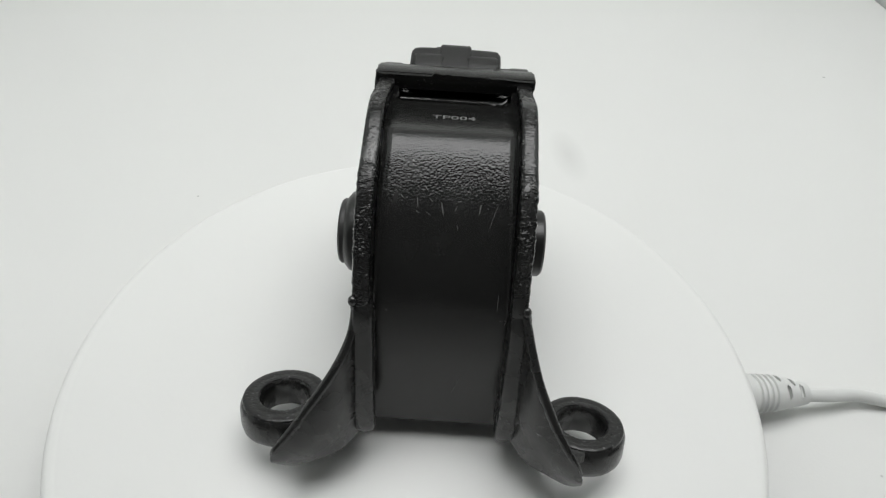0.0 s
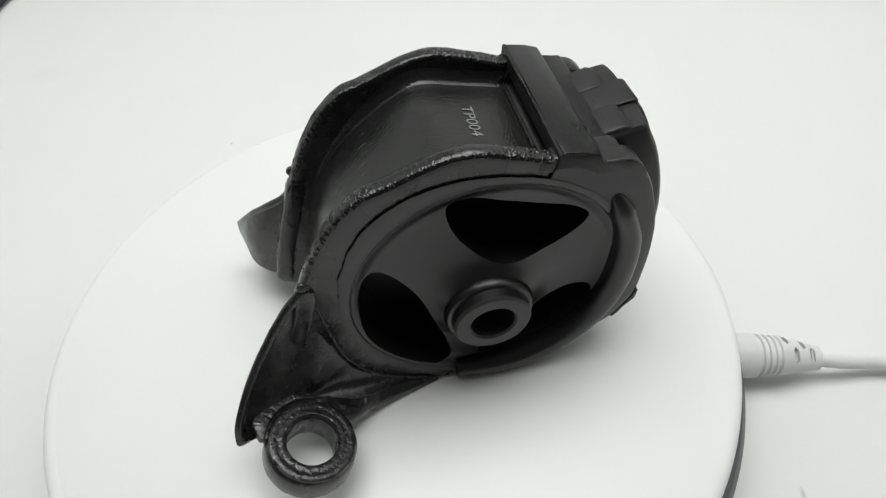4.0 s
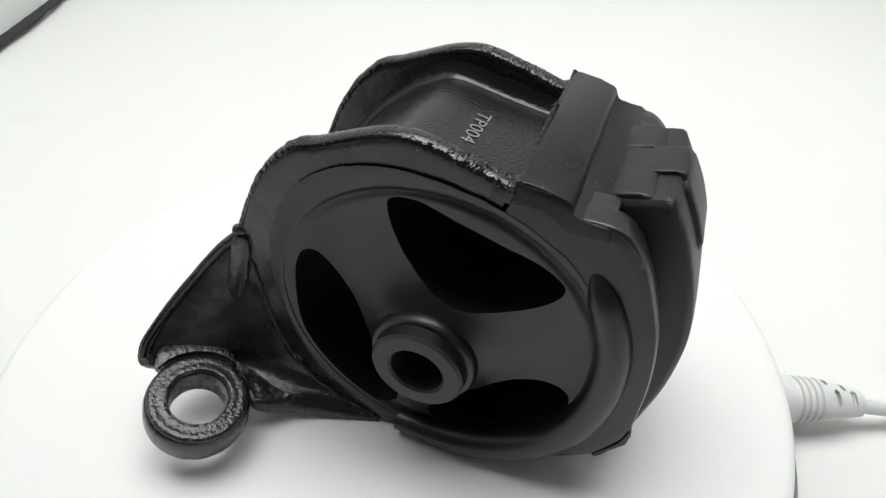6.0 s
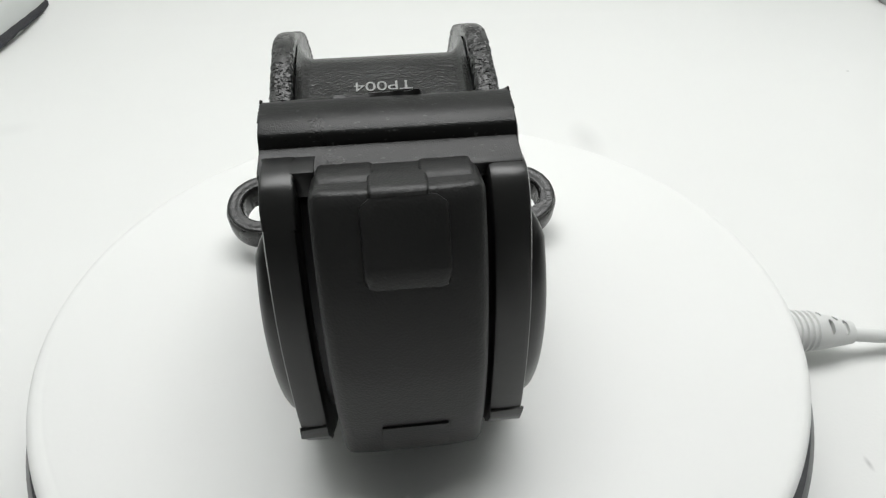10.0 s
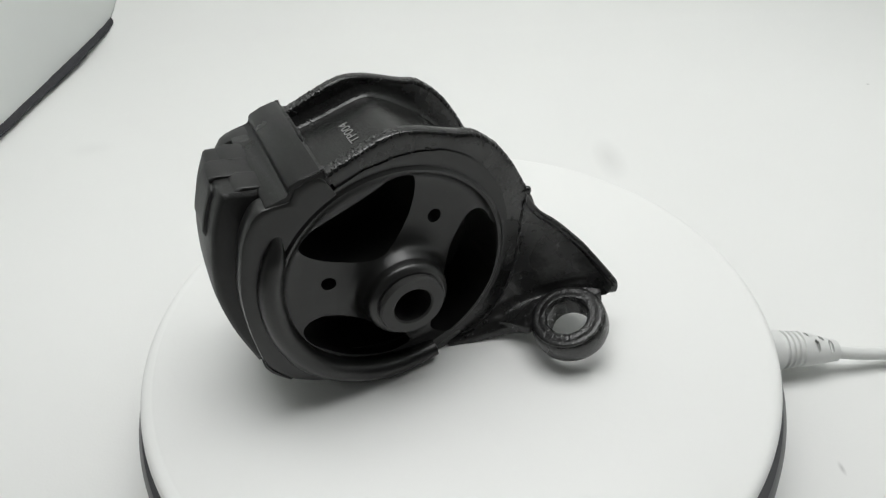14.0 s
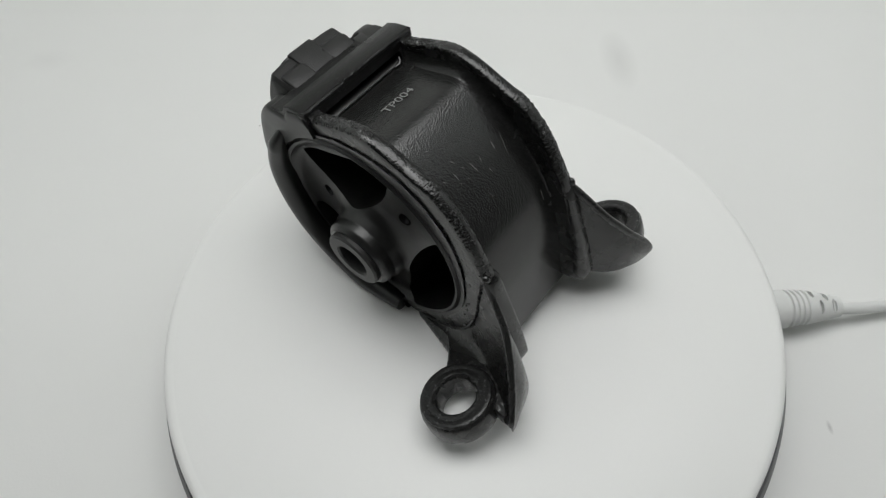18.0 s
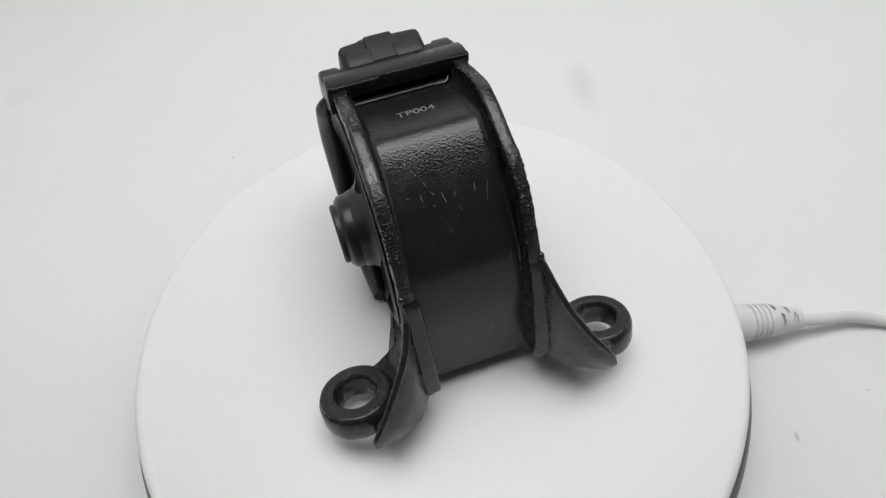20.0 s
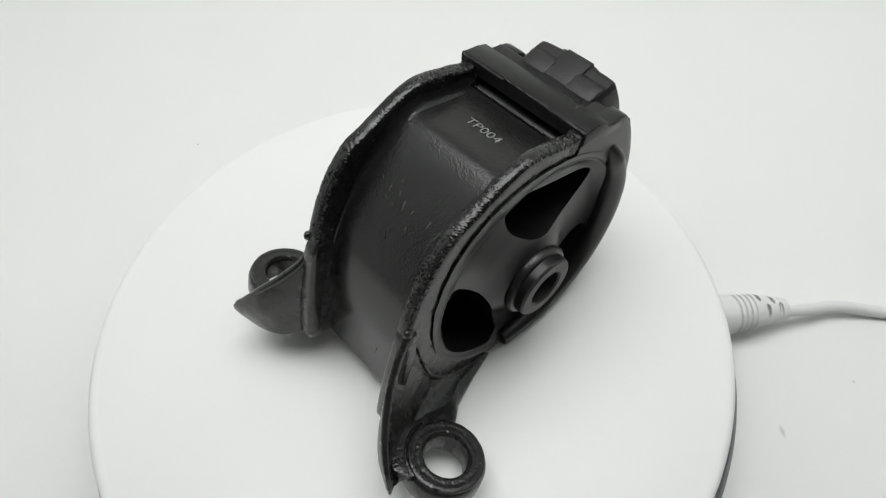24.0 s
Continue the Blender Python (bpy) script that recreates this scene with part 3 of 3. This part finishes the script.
mpart("top_ridge", extrude_profile([(38, 84.6), (38.4, 86.8), (41, 87.8), (50.2, 89.2), (51.8, 89.2), (52.5, 88.6), (52.4, 86.4), (50, 83)], -6.9, 3.8, 0.7, 3), PAD, pad)
for a, b in ((-15.7, -5.6), (2.6, 13.2)):
    mpart("top_step", extrude_profile([(38, 84.6), (38.2, 86.8), (40, 87.9), (44.4, 88.5), (45.6, 88.5), (47.2, 87.9), (48.4, 86.2)], a, b, 0.9, 3), PAD, pad)
mpart("bottom_tab", raised(-9.2, 5.4, 16, 20, 0.5), PAD, pad)

# moulded shoulder that covers one end of the strap's shelf
mpart("shoulder", extrude_profile([(34.2, 80), (34.1, 87.0), (34.6, 87.55), (36, 87.65), (40, 87.5), (42.6, 86.8), (44.6, 85.6), (46.6, 82.8), (48.4, 79.4), (44, 74), (38, 76)], 17.3, 23.7, 0.7, 3), RUBBER)
mpart("shoulder_tongue", extrude_profile([(34.2, 82), (34.15, 87.2), (34.5, 87.55), (36, 87.6), (40, 87.5), (41.2, 87.2), (41.5, 86.6), (41.3, 82)], 13.6, 18.4, 0.35), RUBBER)

# strap over the top
strap = mpart("top_strap", extrude_profile([(22.4, 88.4), (22.4, 90.5), (22.7, 92.2), (23.6, 93.5), (24.8, 93.6), (29, 92.6), (32.8, 91.3), (33.5, 90.5), (33.7, 88.4), (34.6, 87.7), (39.8, 87.3), (40.8, 86.6), (41, 84), (33, 84.2), (30.4, 87.2), (28, 88.6)], -25.9, 24.2, 0.35), STRAP, label="black painted cross strap with a torn edge and painted-in glints")
rows = []
for k in range(120):
    u = -25.8 + 49.9 * k / 119
    torn = max(0.0, min(1.0, (19 - u) / 24, (u + 8.2) / 0.5)) ** 0.6  # the torn lip curls up from one end to near the middle
    h = 0.12 + 0.95 * torn + (0.12 + 0.3 * torn) * noise.noise(Vector((u * 0.5, 3, 0))) + 0.1 * noise.noise(Vector((u * 1.9, 5, 0)))
    h = max(0.06, h) + 0.5 * max(0.0, 1 - k / 3)
    b = -0.1 * torn + 0.2 * noise.noise(Vector((u * 0.4, 9, 0)))
    rows.append([(u, 22.9, 91.8), (u, 22.6 + b, 93.0 + h), (u, 22.95 + b, 93.1 + h), (u, 24.2 - 0.9 * torn, 93.4)])
mpart("burr", loft(rows, True, False, True), STRAP, strap)
for end, seed in ((24.15, 3), (-25.85, 11)):  # ragged curls where the ends were cut
    line, radii = [], []
    for k in range(46):
        p = Vector((end, 22.5, 90.6)).lerp(Vector((end, 22.7, 93.2)), k / 16) if k < 16 else Vector((end, 22.7, 93.2)).lerp(Vector((end, 29.5, 92.2)), (k - 16) / 29)
        rag = noise.noise(Vector((k * 0.33, seed, 0)))
        lift = 0.9 * max(0.0, 1 - abs(k - 17) / 7)
        line.append(p + Vector((math.copysign(0.25 * rag, end), 0.2 * rag, lift * (0.5 + rag))))
        radii.append(max(0.08, 0.24 + 0.26 * noise.noise(Vector((k * 0.7, seed, 5)))))
    mpart("end_burr", tube(line, radii, 7), STRAP, strap)
# wire-thin weld seam between strap and band
line = [Vector((-18.6 + 29.6 * k / 59, 20.7 + 0.25 * noise.noise(Vector((k * 0.2, 1, 0))), 85.75 + 0.2 * noise.noise(Vector((k * 0.3, 6, 0))))) for k in range(60)]
bm = tube(line, [0.42 + 0.16 * noise.noise(Vector((k * 0.4, 2, 0))) for k in range(60)], 8)
tube([(12.6, 20.4, 85.8), (14.4, 20.0, 85.9), (15.6, 20.6, 86.4), (16.2, 21.6, 87.2)], [0.4, 0.7, 0.6, 0.3], 8, True, bm)
tube([(-18.4, 20.4, 86.0), (-19.0, 20.0, 86.8), (-18.8, 20.8, 87.8)], [0.4, 0.7, 0.4], 8, True, bm)
mpart("weld_seam", bm, CAST)
# ribbed lugs where the plates end under the strap
for s in (1, -1):
    mid = s * (SIDES[s][0] + SIDES[s][1]) / 2
    lug = extrude_profile([(17.6, 88), (18, 90.6), (18.8, 90.9), (19.3, 90.3), (19.9, 91.2), (20.6, 91.3), (21, 90.7), (21.6, 91.6), (22.6, 91.7), (22.8, 87)], mid - 2.3, mid + 2.3, 0.3)
    roughen(lug, 0.15, 0.6, s)
    mpart("ribbed_lug", lug, CAST)

# legs with eyelets
TOP_EDGE = {1: [(22.8, -45.6, 63), (25.4, -53.4, 56), (28.6, -60.4, 48), (34.4, -68.2, 38.2), (40, -73, 30.6), (42.6, -74.4, 25.6)], -1: [(-24.4, -45.6, 63), (-25.6, -51, 53), (-29.2, -58.2, 46.4), (-35.4, -65.2, 38.6), (-41.6, -70.6, 30.6), (-45.4, -73.2, 26), (-46.4, -73.7, 23.8)]}
EYELET = {1: (45.4, -53.4, 21.2, 13.5), -1: (-47.8, -50.2, 20.3, 13.9)}  # middle of the upper rim, and radius
TILT = Matrix.Rotation(radians(-20), 4, "X")
LOW_EDGE = {1: [(21.6, -57.5, 18.2), (27, -66.5, 19.6), (32.8, -70.6, 19.8), (39.6, -72.8, 18), (42.8, -74.4, 22)], -1: [(-22, -57.5, 16.8), (-27, -66, 18.4), (-33, -70, 18.8), (-41, -71.8, 16.6), (-46.2, -73.5, 20.4)]}
KNOB = (-45.6, 63.0)
rounded = [(math.copysign(abs(math.cos(a)) ** 0.45, math.cos(a)), math.copysign(abs(math.sin(a)) ** 0.45, math.sin(a))) for a in [k * math.pi / 10 for k in range(20)]]


def slab(low, mid, top, thick, back):
    """A bent plate with round edges: rows run from the lower to the upper edge; back: the way to its rear face."""
    loops = []
    n = len(low)
    for k in range(n):
        line = spline([low[k], mid[k], top[k]], 12)
        f = thick * min(1.0, 0.6 + 0.5 * math.sin(math.pi * min(1, (n - 1 - k) / n * 6) / 2))
        loops.append([p for p in line] + [line[-1] + back * f * 0.3 + Vector((0, 0, 0.5)), line[-1] + back * f * 0.75 + Vector((0, 0, 0.4))] + [p + back * f for p in reversed(line)] + [line[0] + back * f * 0.5 - Vector((0, 0, 0.5))])
    return loft(loops, True, False, True)


for s in (1, -1):
    eu, ev, e1, er = EYELET[s]
    u = SIDES[s][1]
    tip = TOP_EDGE[s][-1]
    line = spline([(-47.6, 62.4), (-51.6, 50.5), (-56.4, 37), (-59.6, 26), (-61.2, 18.4)], 22)
    back = offset_line(line, 6.0)
    loops = []
    for k, (a, b) in enumerate(zip(line, back)):
        c, h = (a + b) / 2, (a - b) / 2
        shrink = min(1.0, 0.55 + 0.3 * k, 0.5 + 0.3 * (21 - k))
        uc, uw = s * (24.9 + 18.9 - 0.6 * k / 21) / 2, (24.9 - 18.9 + 0.6 * k / 21) / 2
        loops.append([(uc + p * uw * (0.7 + 0.3 * shrink), c.x + h.x * q * shrink, c.y + h.y * q * shrink) for p, q in rounded])
    bm = loft(loops, True, False, True)
    roughen(bm, 0.12, 0.3, 4 * s)
    leg = mpart("leg", bm, SMOOTH_PAINT, label="black painted steel leg with a flared gusset and an eyelet")
    # the blade that faces the front
    top = spline(TOP_EDGE[s], 40)
    low = spline(LOW_EDGE[s], 40)
    mid = [(a + b) / 2 + Vector((0, -1.6, 0)) * min(1, (a - b).length / 20) for a, b in zip(top, low)]
    bm = slab(low, mid, top, 3.6, Vector((-s * 0.42, 0.9, 0.1)))
    roughen(bm, 0.16, 0.3, 6 * s)
    mpart("gusset", bm, SMOOTH_PAINT, leg)
    # the hollow behind the blade, and the rough cast web along its lower edge
    joint = spline([(s * (u - 0.4), v, w) for v, w in ((KNOB[0], KNOB[1]), (-44.4, 54), (-43.4, 45), (-42.4, 36), (-40.6, 27), (-37, 19), (-32, 12.5), (-25, 7.4), (-15, 3.6))], 56)
    crease = [(eu - s * 9, ev - 12.5, e1 + 0.2), (eu - s * 14.5, ev - 5, e1 - 2), (eu - s * 16, ev + 5, e1 - 5.5), (eu - s * 15, ev + 14, e1 - 9.5), (s * (u + 3.4), -30, 8.6), (s * (u + 1.6), -21, 5.4), (s * (u + 0.2), -13, 3.2)]
    free = spline([Vector(p) + Vector((-s * 0.8, 1.8, -0.2)) for p in TOP_EDGE[s]] + [(tip[0] - s * 1.5, tip[1] + 4.6, tip[2] - 4.5)] + crease, 56)
    inside, outside = [], []
    for k, (a, b) in enumerate(zip(joint, free)):
        f = k / 55
        front = max(0.0, 1 - f / 0.5)
        sag = (b - a).length
        m = Vector((a.x + (0.16 + 0.2 * f) * (b.x - a.x), a.y + (0.42 + 0.3 * front) * (b.y - a.y), (a.z + b.z) / 2 - sag * (0.04 + 0.06 * (1 - front))))
        inside.append(spline([a, m, b], 14))
    for turn in range(25):  # even out the hollow between its two edges
        inside = [[p if q in (0, 13) or k in (0, 55) else 0.4 * p + 0.15 * (inside[k - 1][q] + inside[k + 1][q] + row_line[q - 1] + row_line[q + 1]) for q, p in enumerate(row_line)] for k, row_line in enumerate(inside)]
    for k, row_line in enumerate(inside):
        row = []
        for q, p in enumerate(row_line):
            along_row = row_line[min(q + 1, 13)] - row_line[max(q - 1, 0)]
            across = inside[min(k + 1, 55)][q] - inside[max(k - 1, 0)][q]
            n = along_row.cross(across)
            n = n.normalized() if n.length > 1e-6 else Vector((0, -1, 0))
            if n.dot(Vector((0, -0.8, -0.6))) < 0:
                n = -n
            n = (n + Vector((0, -0.4, -0.3))).normalized()
            row.append(p + n * (0.6 if k < 26 else 0.6 + 1.4 * min(1, (k - 26) / 8)))
        outside.append(row)
    bm = loft([a + b[::-1] for a, b in zip(inside, outside)], True, False, True)
    roughen(bm, 0.12, 0.25, s)
    mpart("hollow", bm, SMOOTH_PAINT, leg)
    inner = spline([(tip[0] - s * 4, tip[1] + 4.5, tip[2] - 2.5)] + crease, 110)
    rim = spline([(tip[0] - s * 2.2, tip[1] + 5.5, tip[2] - 3.5), (eu - s * 5, ev - 9, e1 - 1.5), (eu - s * 9.5, ev - 4, e1 - 3.0), (eu - s * 10.6, ev + 4, e1 - 5), (eu - s * 8, ev + 10.5, e1 - 8), (s * (u + 8.4), -35, 7.6), (s * (u + 4), -23.5, 4.6), (s * (u + 0.5), -12.6, 2.4)], 110)
    down = Vector((0, -0.2, -1))
    rows = []
    for k, (a, b) in enumerate(zip(inner, rim)):
        d = 5.4 - 3.2 * k / 109
        rows.append([a + Vector((0, 0, 0.4))] + [a.lerp(b, q) + Vector((0, 0, 0.4)) for q in (0.1, 0.2, 0.3, 0.4, 0.5, 0.6, 0.7, 0.8, 0.9)] + [b, b + 0.2 * (b - a).normalized() + down * 0.8, b + down * d, a + down * d])
    bm = loft(rows, True, False, True)
    roughen(bm, 0.28, 0.75, 5 * s)
    mpart("cast_web", bm, CAST, leg, "rough cast web beside the eyelet")
    lip_line = [p + Vector((-s * 0.6, 1.4, 0.0)) for p in spline(TOP_EDGE[s], 40)]
    bm = tube(lip_line, [1.35 - 0.02 * max(0, k - 20) for k in range(40)], 14)
    roughen(bm, 0.12, 0.15, 9 * s)
    mpart("rolled_edge", bm, SMOOTH_PAINT, leg)
    seat = Matrix.Translation((eu, ev, e1)) @ TILT
    turned = lambda rows, n=64: loft([[seat @ Vector((r * math.cos(2 * math.pi * k / n), r * math.sin(2 * math.pi * k / n), w)) for k in range(n)] for r, w in rows], True, True)
    bm = turned(((7.3, -9.4), (7.8, -10.0), (er - 0.9, -10.0), (er - 0.2, -9.4), (er + 0.1, -7.8), (er, -2.6), (er - 0.5, -1.2), (er - 1.4, -0.4), (7.9, -0.3), (7.5, -0.7), (7.3, -1.6)))
    roughen(bm, 0.14, 0.4, 3 * s)
    eyelet = mpart("eyelet", bm, SMOOTH_PAINT, leg, "black eyelet with a bolt hole")
    bm = turned([(8.1, -0.7), (8.0, -0.2)] + [(8.2 + (er - 9.6) * k / 10, 0.1 + 0.06 * math.sin(k)) for k in range(11)] + [(er - 0.95, -0.2), (er - 0.8, -0.9)], 200)
    roughen(bm, 0.09, 1.3, 7 * s)
    roughen(bm, 0.08, 2.6, 8 * s)
    mpart("rough_face", bm, CAST, eyelet, "rough sparkling cast face")
    # rough cast apron round the larger eyelet, on the side of the blade
    if s > 0:
        rows = []
        for k in range(111):
            f = k / 110
            a = radians(172 + 92 * f)
            wide = 4.2 * min(1.0, 0.1 + 3 * f, 0.2 + 5 * (1 - f))
            tall = 0.7 * min(1.0, 4 * f, 6 * (1 - f))
            section = [(er - 0.7, -0.5), (er - 0.1, -0.7)] + [(er + 0.3 + wide * q / 6, -0.2 + tall * math.sin(math.pi * min(1.0, 0.25 + 0.55 * q / 6))) for q in range(7)] + [(er + 0.5 + wide, -2.4), (er - 0.8, -3.4)]
            rows.append([seat @ Vector((r * math.cos(a), r * math.sin(a), w)) for r, w in section])
        bm = loft(rows, True, False, True)
        roughen(bm, 0.12, 1.2, 15 * s)
        roughen(bm, 0.1, 2.4, 16 * s)
        mpart("cast_apron", bm, CAST, leg)
    # torn flake of paint below the plate
    bm = bmesh.new()
    bmesh.ops.create_icosphere(bm, subdivisions=3, radius=1.0, matrix=Matrix.Translation((s * (u + 0.1), -36.4, 20.4)) @ Matrix.Rotation(0.7, 4, "X") @ Matrix.Diagonal((0.5, 0.8, 1.9, 1)))
    roughen(bm, 0.45, 0.9, s)
    mpart("torn_flake", bm, CAST, leg)
    # seam where the leg is joined to the side plate, and a small knob at its head
    seam = spline([(s * (u + 0.1), v, w) for v, w in ((KNOB[0], KNOB[1]), (-44.2, 54), (-43.2, 45), (-42.2, 36), (-40.4, 27), (-36.8, 19), (-31.8, 12.5), (-24.8, 7.4), (-14, 3.2))], 70)
    seam = spline([p + 0.35 * noise.noise_vector(p * 0.5) for p in seam], 210)
    mpart("seam", tube(seam, [0.55 + 0.25 * noise.noise(Vector((k * 0.17, s, 0))) + 0.2 * noise.noise(Vector((k * 0.5, s, 3))) for k in range(210)], 8), CAST, leg)
    bm = bmesh.new()
    bmesh.ops.create_icosphere(bm, subdivisions=3, radius=1.5, matrix=Matrix.Translation((s * (u - 0.3), KNOB[0] - 0.4, KNOB[1] - 0.3)) @ Matrix.Diagonal((0.9, 1, 1.15, 1)))
    roughen(bm, 0.12, 0.6, s)
    mpart("knob", bm, SMOOTH_PAINT, leg)
# stamped marking
curve = bpy.data.curves.new("marking", "FONT")
curve.body, curve.size, curve.align_x, curve.align_y, curve.extrude = "TP004", 4.6, "CENTER", "CENTER", 0.02
holder = new("marking_source", curve)
bpy.context.view_layer.update()
me = bpy.data.meshes.new_from_object(holder.evaluated_get(bpy.context.evaluated_depsgraph_get()))
bpy.data.objects.remove(holder)
bm = bmesh.new()
bm.from_mesh(me)
bmesh.ops.scale(bm, vec=(1.12, 1, 1), verts=bm.verts)
bmesh.ops.rotate(bm, cent=(0, 0, 0), matrix=Matrix.Rotation(radians(-14.8), 3, "X"), verts=bm.verts)
bmesh.ops.translate(bm, vec=(-0.5, 6.8, 88.72), verts=bm.verts)
mpart("marking", bm, MARK, label="pale stamped letters", smooth=0)


# chips and scratches in the paint of the band
bm = bmesh.new()
lower = spline(offset_line(outer, -0.06), 711)
for u, at, length, drift, w in ((-9.1, 368, 11, 0.3, 0.08), (-2.2, 372, 12, 0.5, 0.12), (-1.7, 380, 8, 0.2, 0.06), (8.9, 372, 12, -0.5, 0.11), (-7.1, 354, 6, 0.8, 0.07), (-5.6, 368, 5, 0.9, 0.08), (-6.4, 384, 4, 1.4, 0.09), (2.3, 375, 8, -0.9, 0.07),
                                (2.4, 396, 7, 0.3, 0.07), (13.5, 372, 30, -2.2, 0.05), (-9.7, 382, 4, 1.6, 0.06), (-13.7, 366, 4, 0.9, 0.08), (-11.1, 318, 4, 0.5, 0.07), (15.6, 476, 22, -0.1, 0.09), (5.9, 622, 16, -0.6, 0.1), (5.3, 638, 16, -0.9, 0.06),
                                (17.6, 510, 3, 1.1, 0.16), (16.4, 511, 2, 1.0, 0.14), (18.3, 513, 5, -0.3, 0.15), (-16.6, 505, 3, 0.8, 0.1), (3.3, 584, 3, 0.4, 0.1)):
    n = max(2, length // 3)
    left, right = [], []
    for k in range(n + 1):
        p = lower[at + length * k // n]
        c = u + drift * k / n + 0.12 * noise.noise(Vector((k * 0.9, u, 0)))
        half = w * (0.25 + math.sin(math.pi * k / n)) * (1 + 0.5 * noise.noise(Vector((k * 1.3, u, 4))))
        left.append(bm.verts.new((c - half, p.x, p.y)))
        right.append(bm.verts.new((c + half, p.x, p.y)))
    for k in range(n):
        bm.faces.new((left[k], right[k], right[k + 1], left[k + 1]))
tagged(mpart("scratches", bm, SCRATCH, smooth=0), kind="stuff")


# small blisters and nicks in the paint of the side plates
for s in (-1,):
    rnd = random.Random(40 + s)
    face = s * (SIDES[s][1] + 0.02)
    bm = bmesh.new()
    for k in range(24):
        a = rnd.uniform(radians(100), radians(215))
        r = rnd.uniform(42.8, 47)
        size = rnd.uniform(0.25, 0.75)
        bmesh.ops.create_icosphere(bm, subdivisions=2, radius=size, matrix=Matrix.Translation((face, CV + r * math.cos(a), CW + r * math.sin(a))) @ Matrix.Rotation(a + rnd.uniform(-0.6, 0.6), 4, "X") @ Matrix.Diagonal((0.35, rnd.uniform(0.6, 1), rnd.uniform(1, 2.6), 1)))
    roughen(bm, 0.15, 0.8, 30 + s)
    tagged(mpart("paint_blisters", bm, PAINT), kind="stuff")


# ---- what moves ----
def motions():
    seconds = [0.5 * k for k in range(49)]
    walk(disc, [(t, pose(0, 0, 0, 0, 0, TURN * t)) for t in seconds])
    stand = pose(0.01245, 0.0223, -0.0015, 0, 0, -8.5)
    walk(mount, [(t, pose(0, 0, 0, 0, 0, TURN * t) @ stand) for t in seconds])


motions()
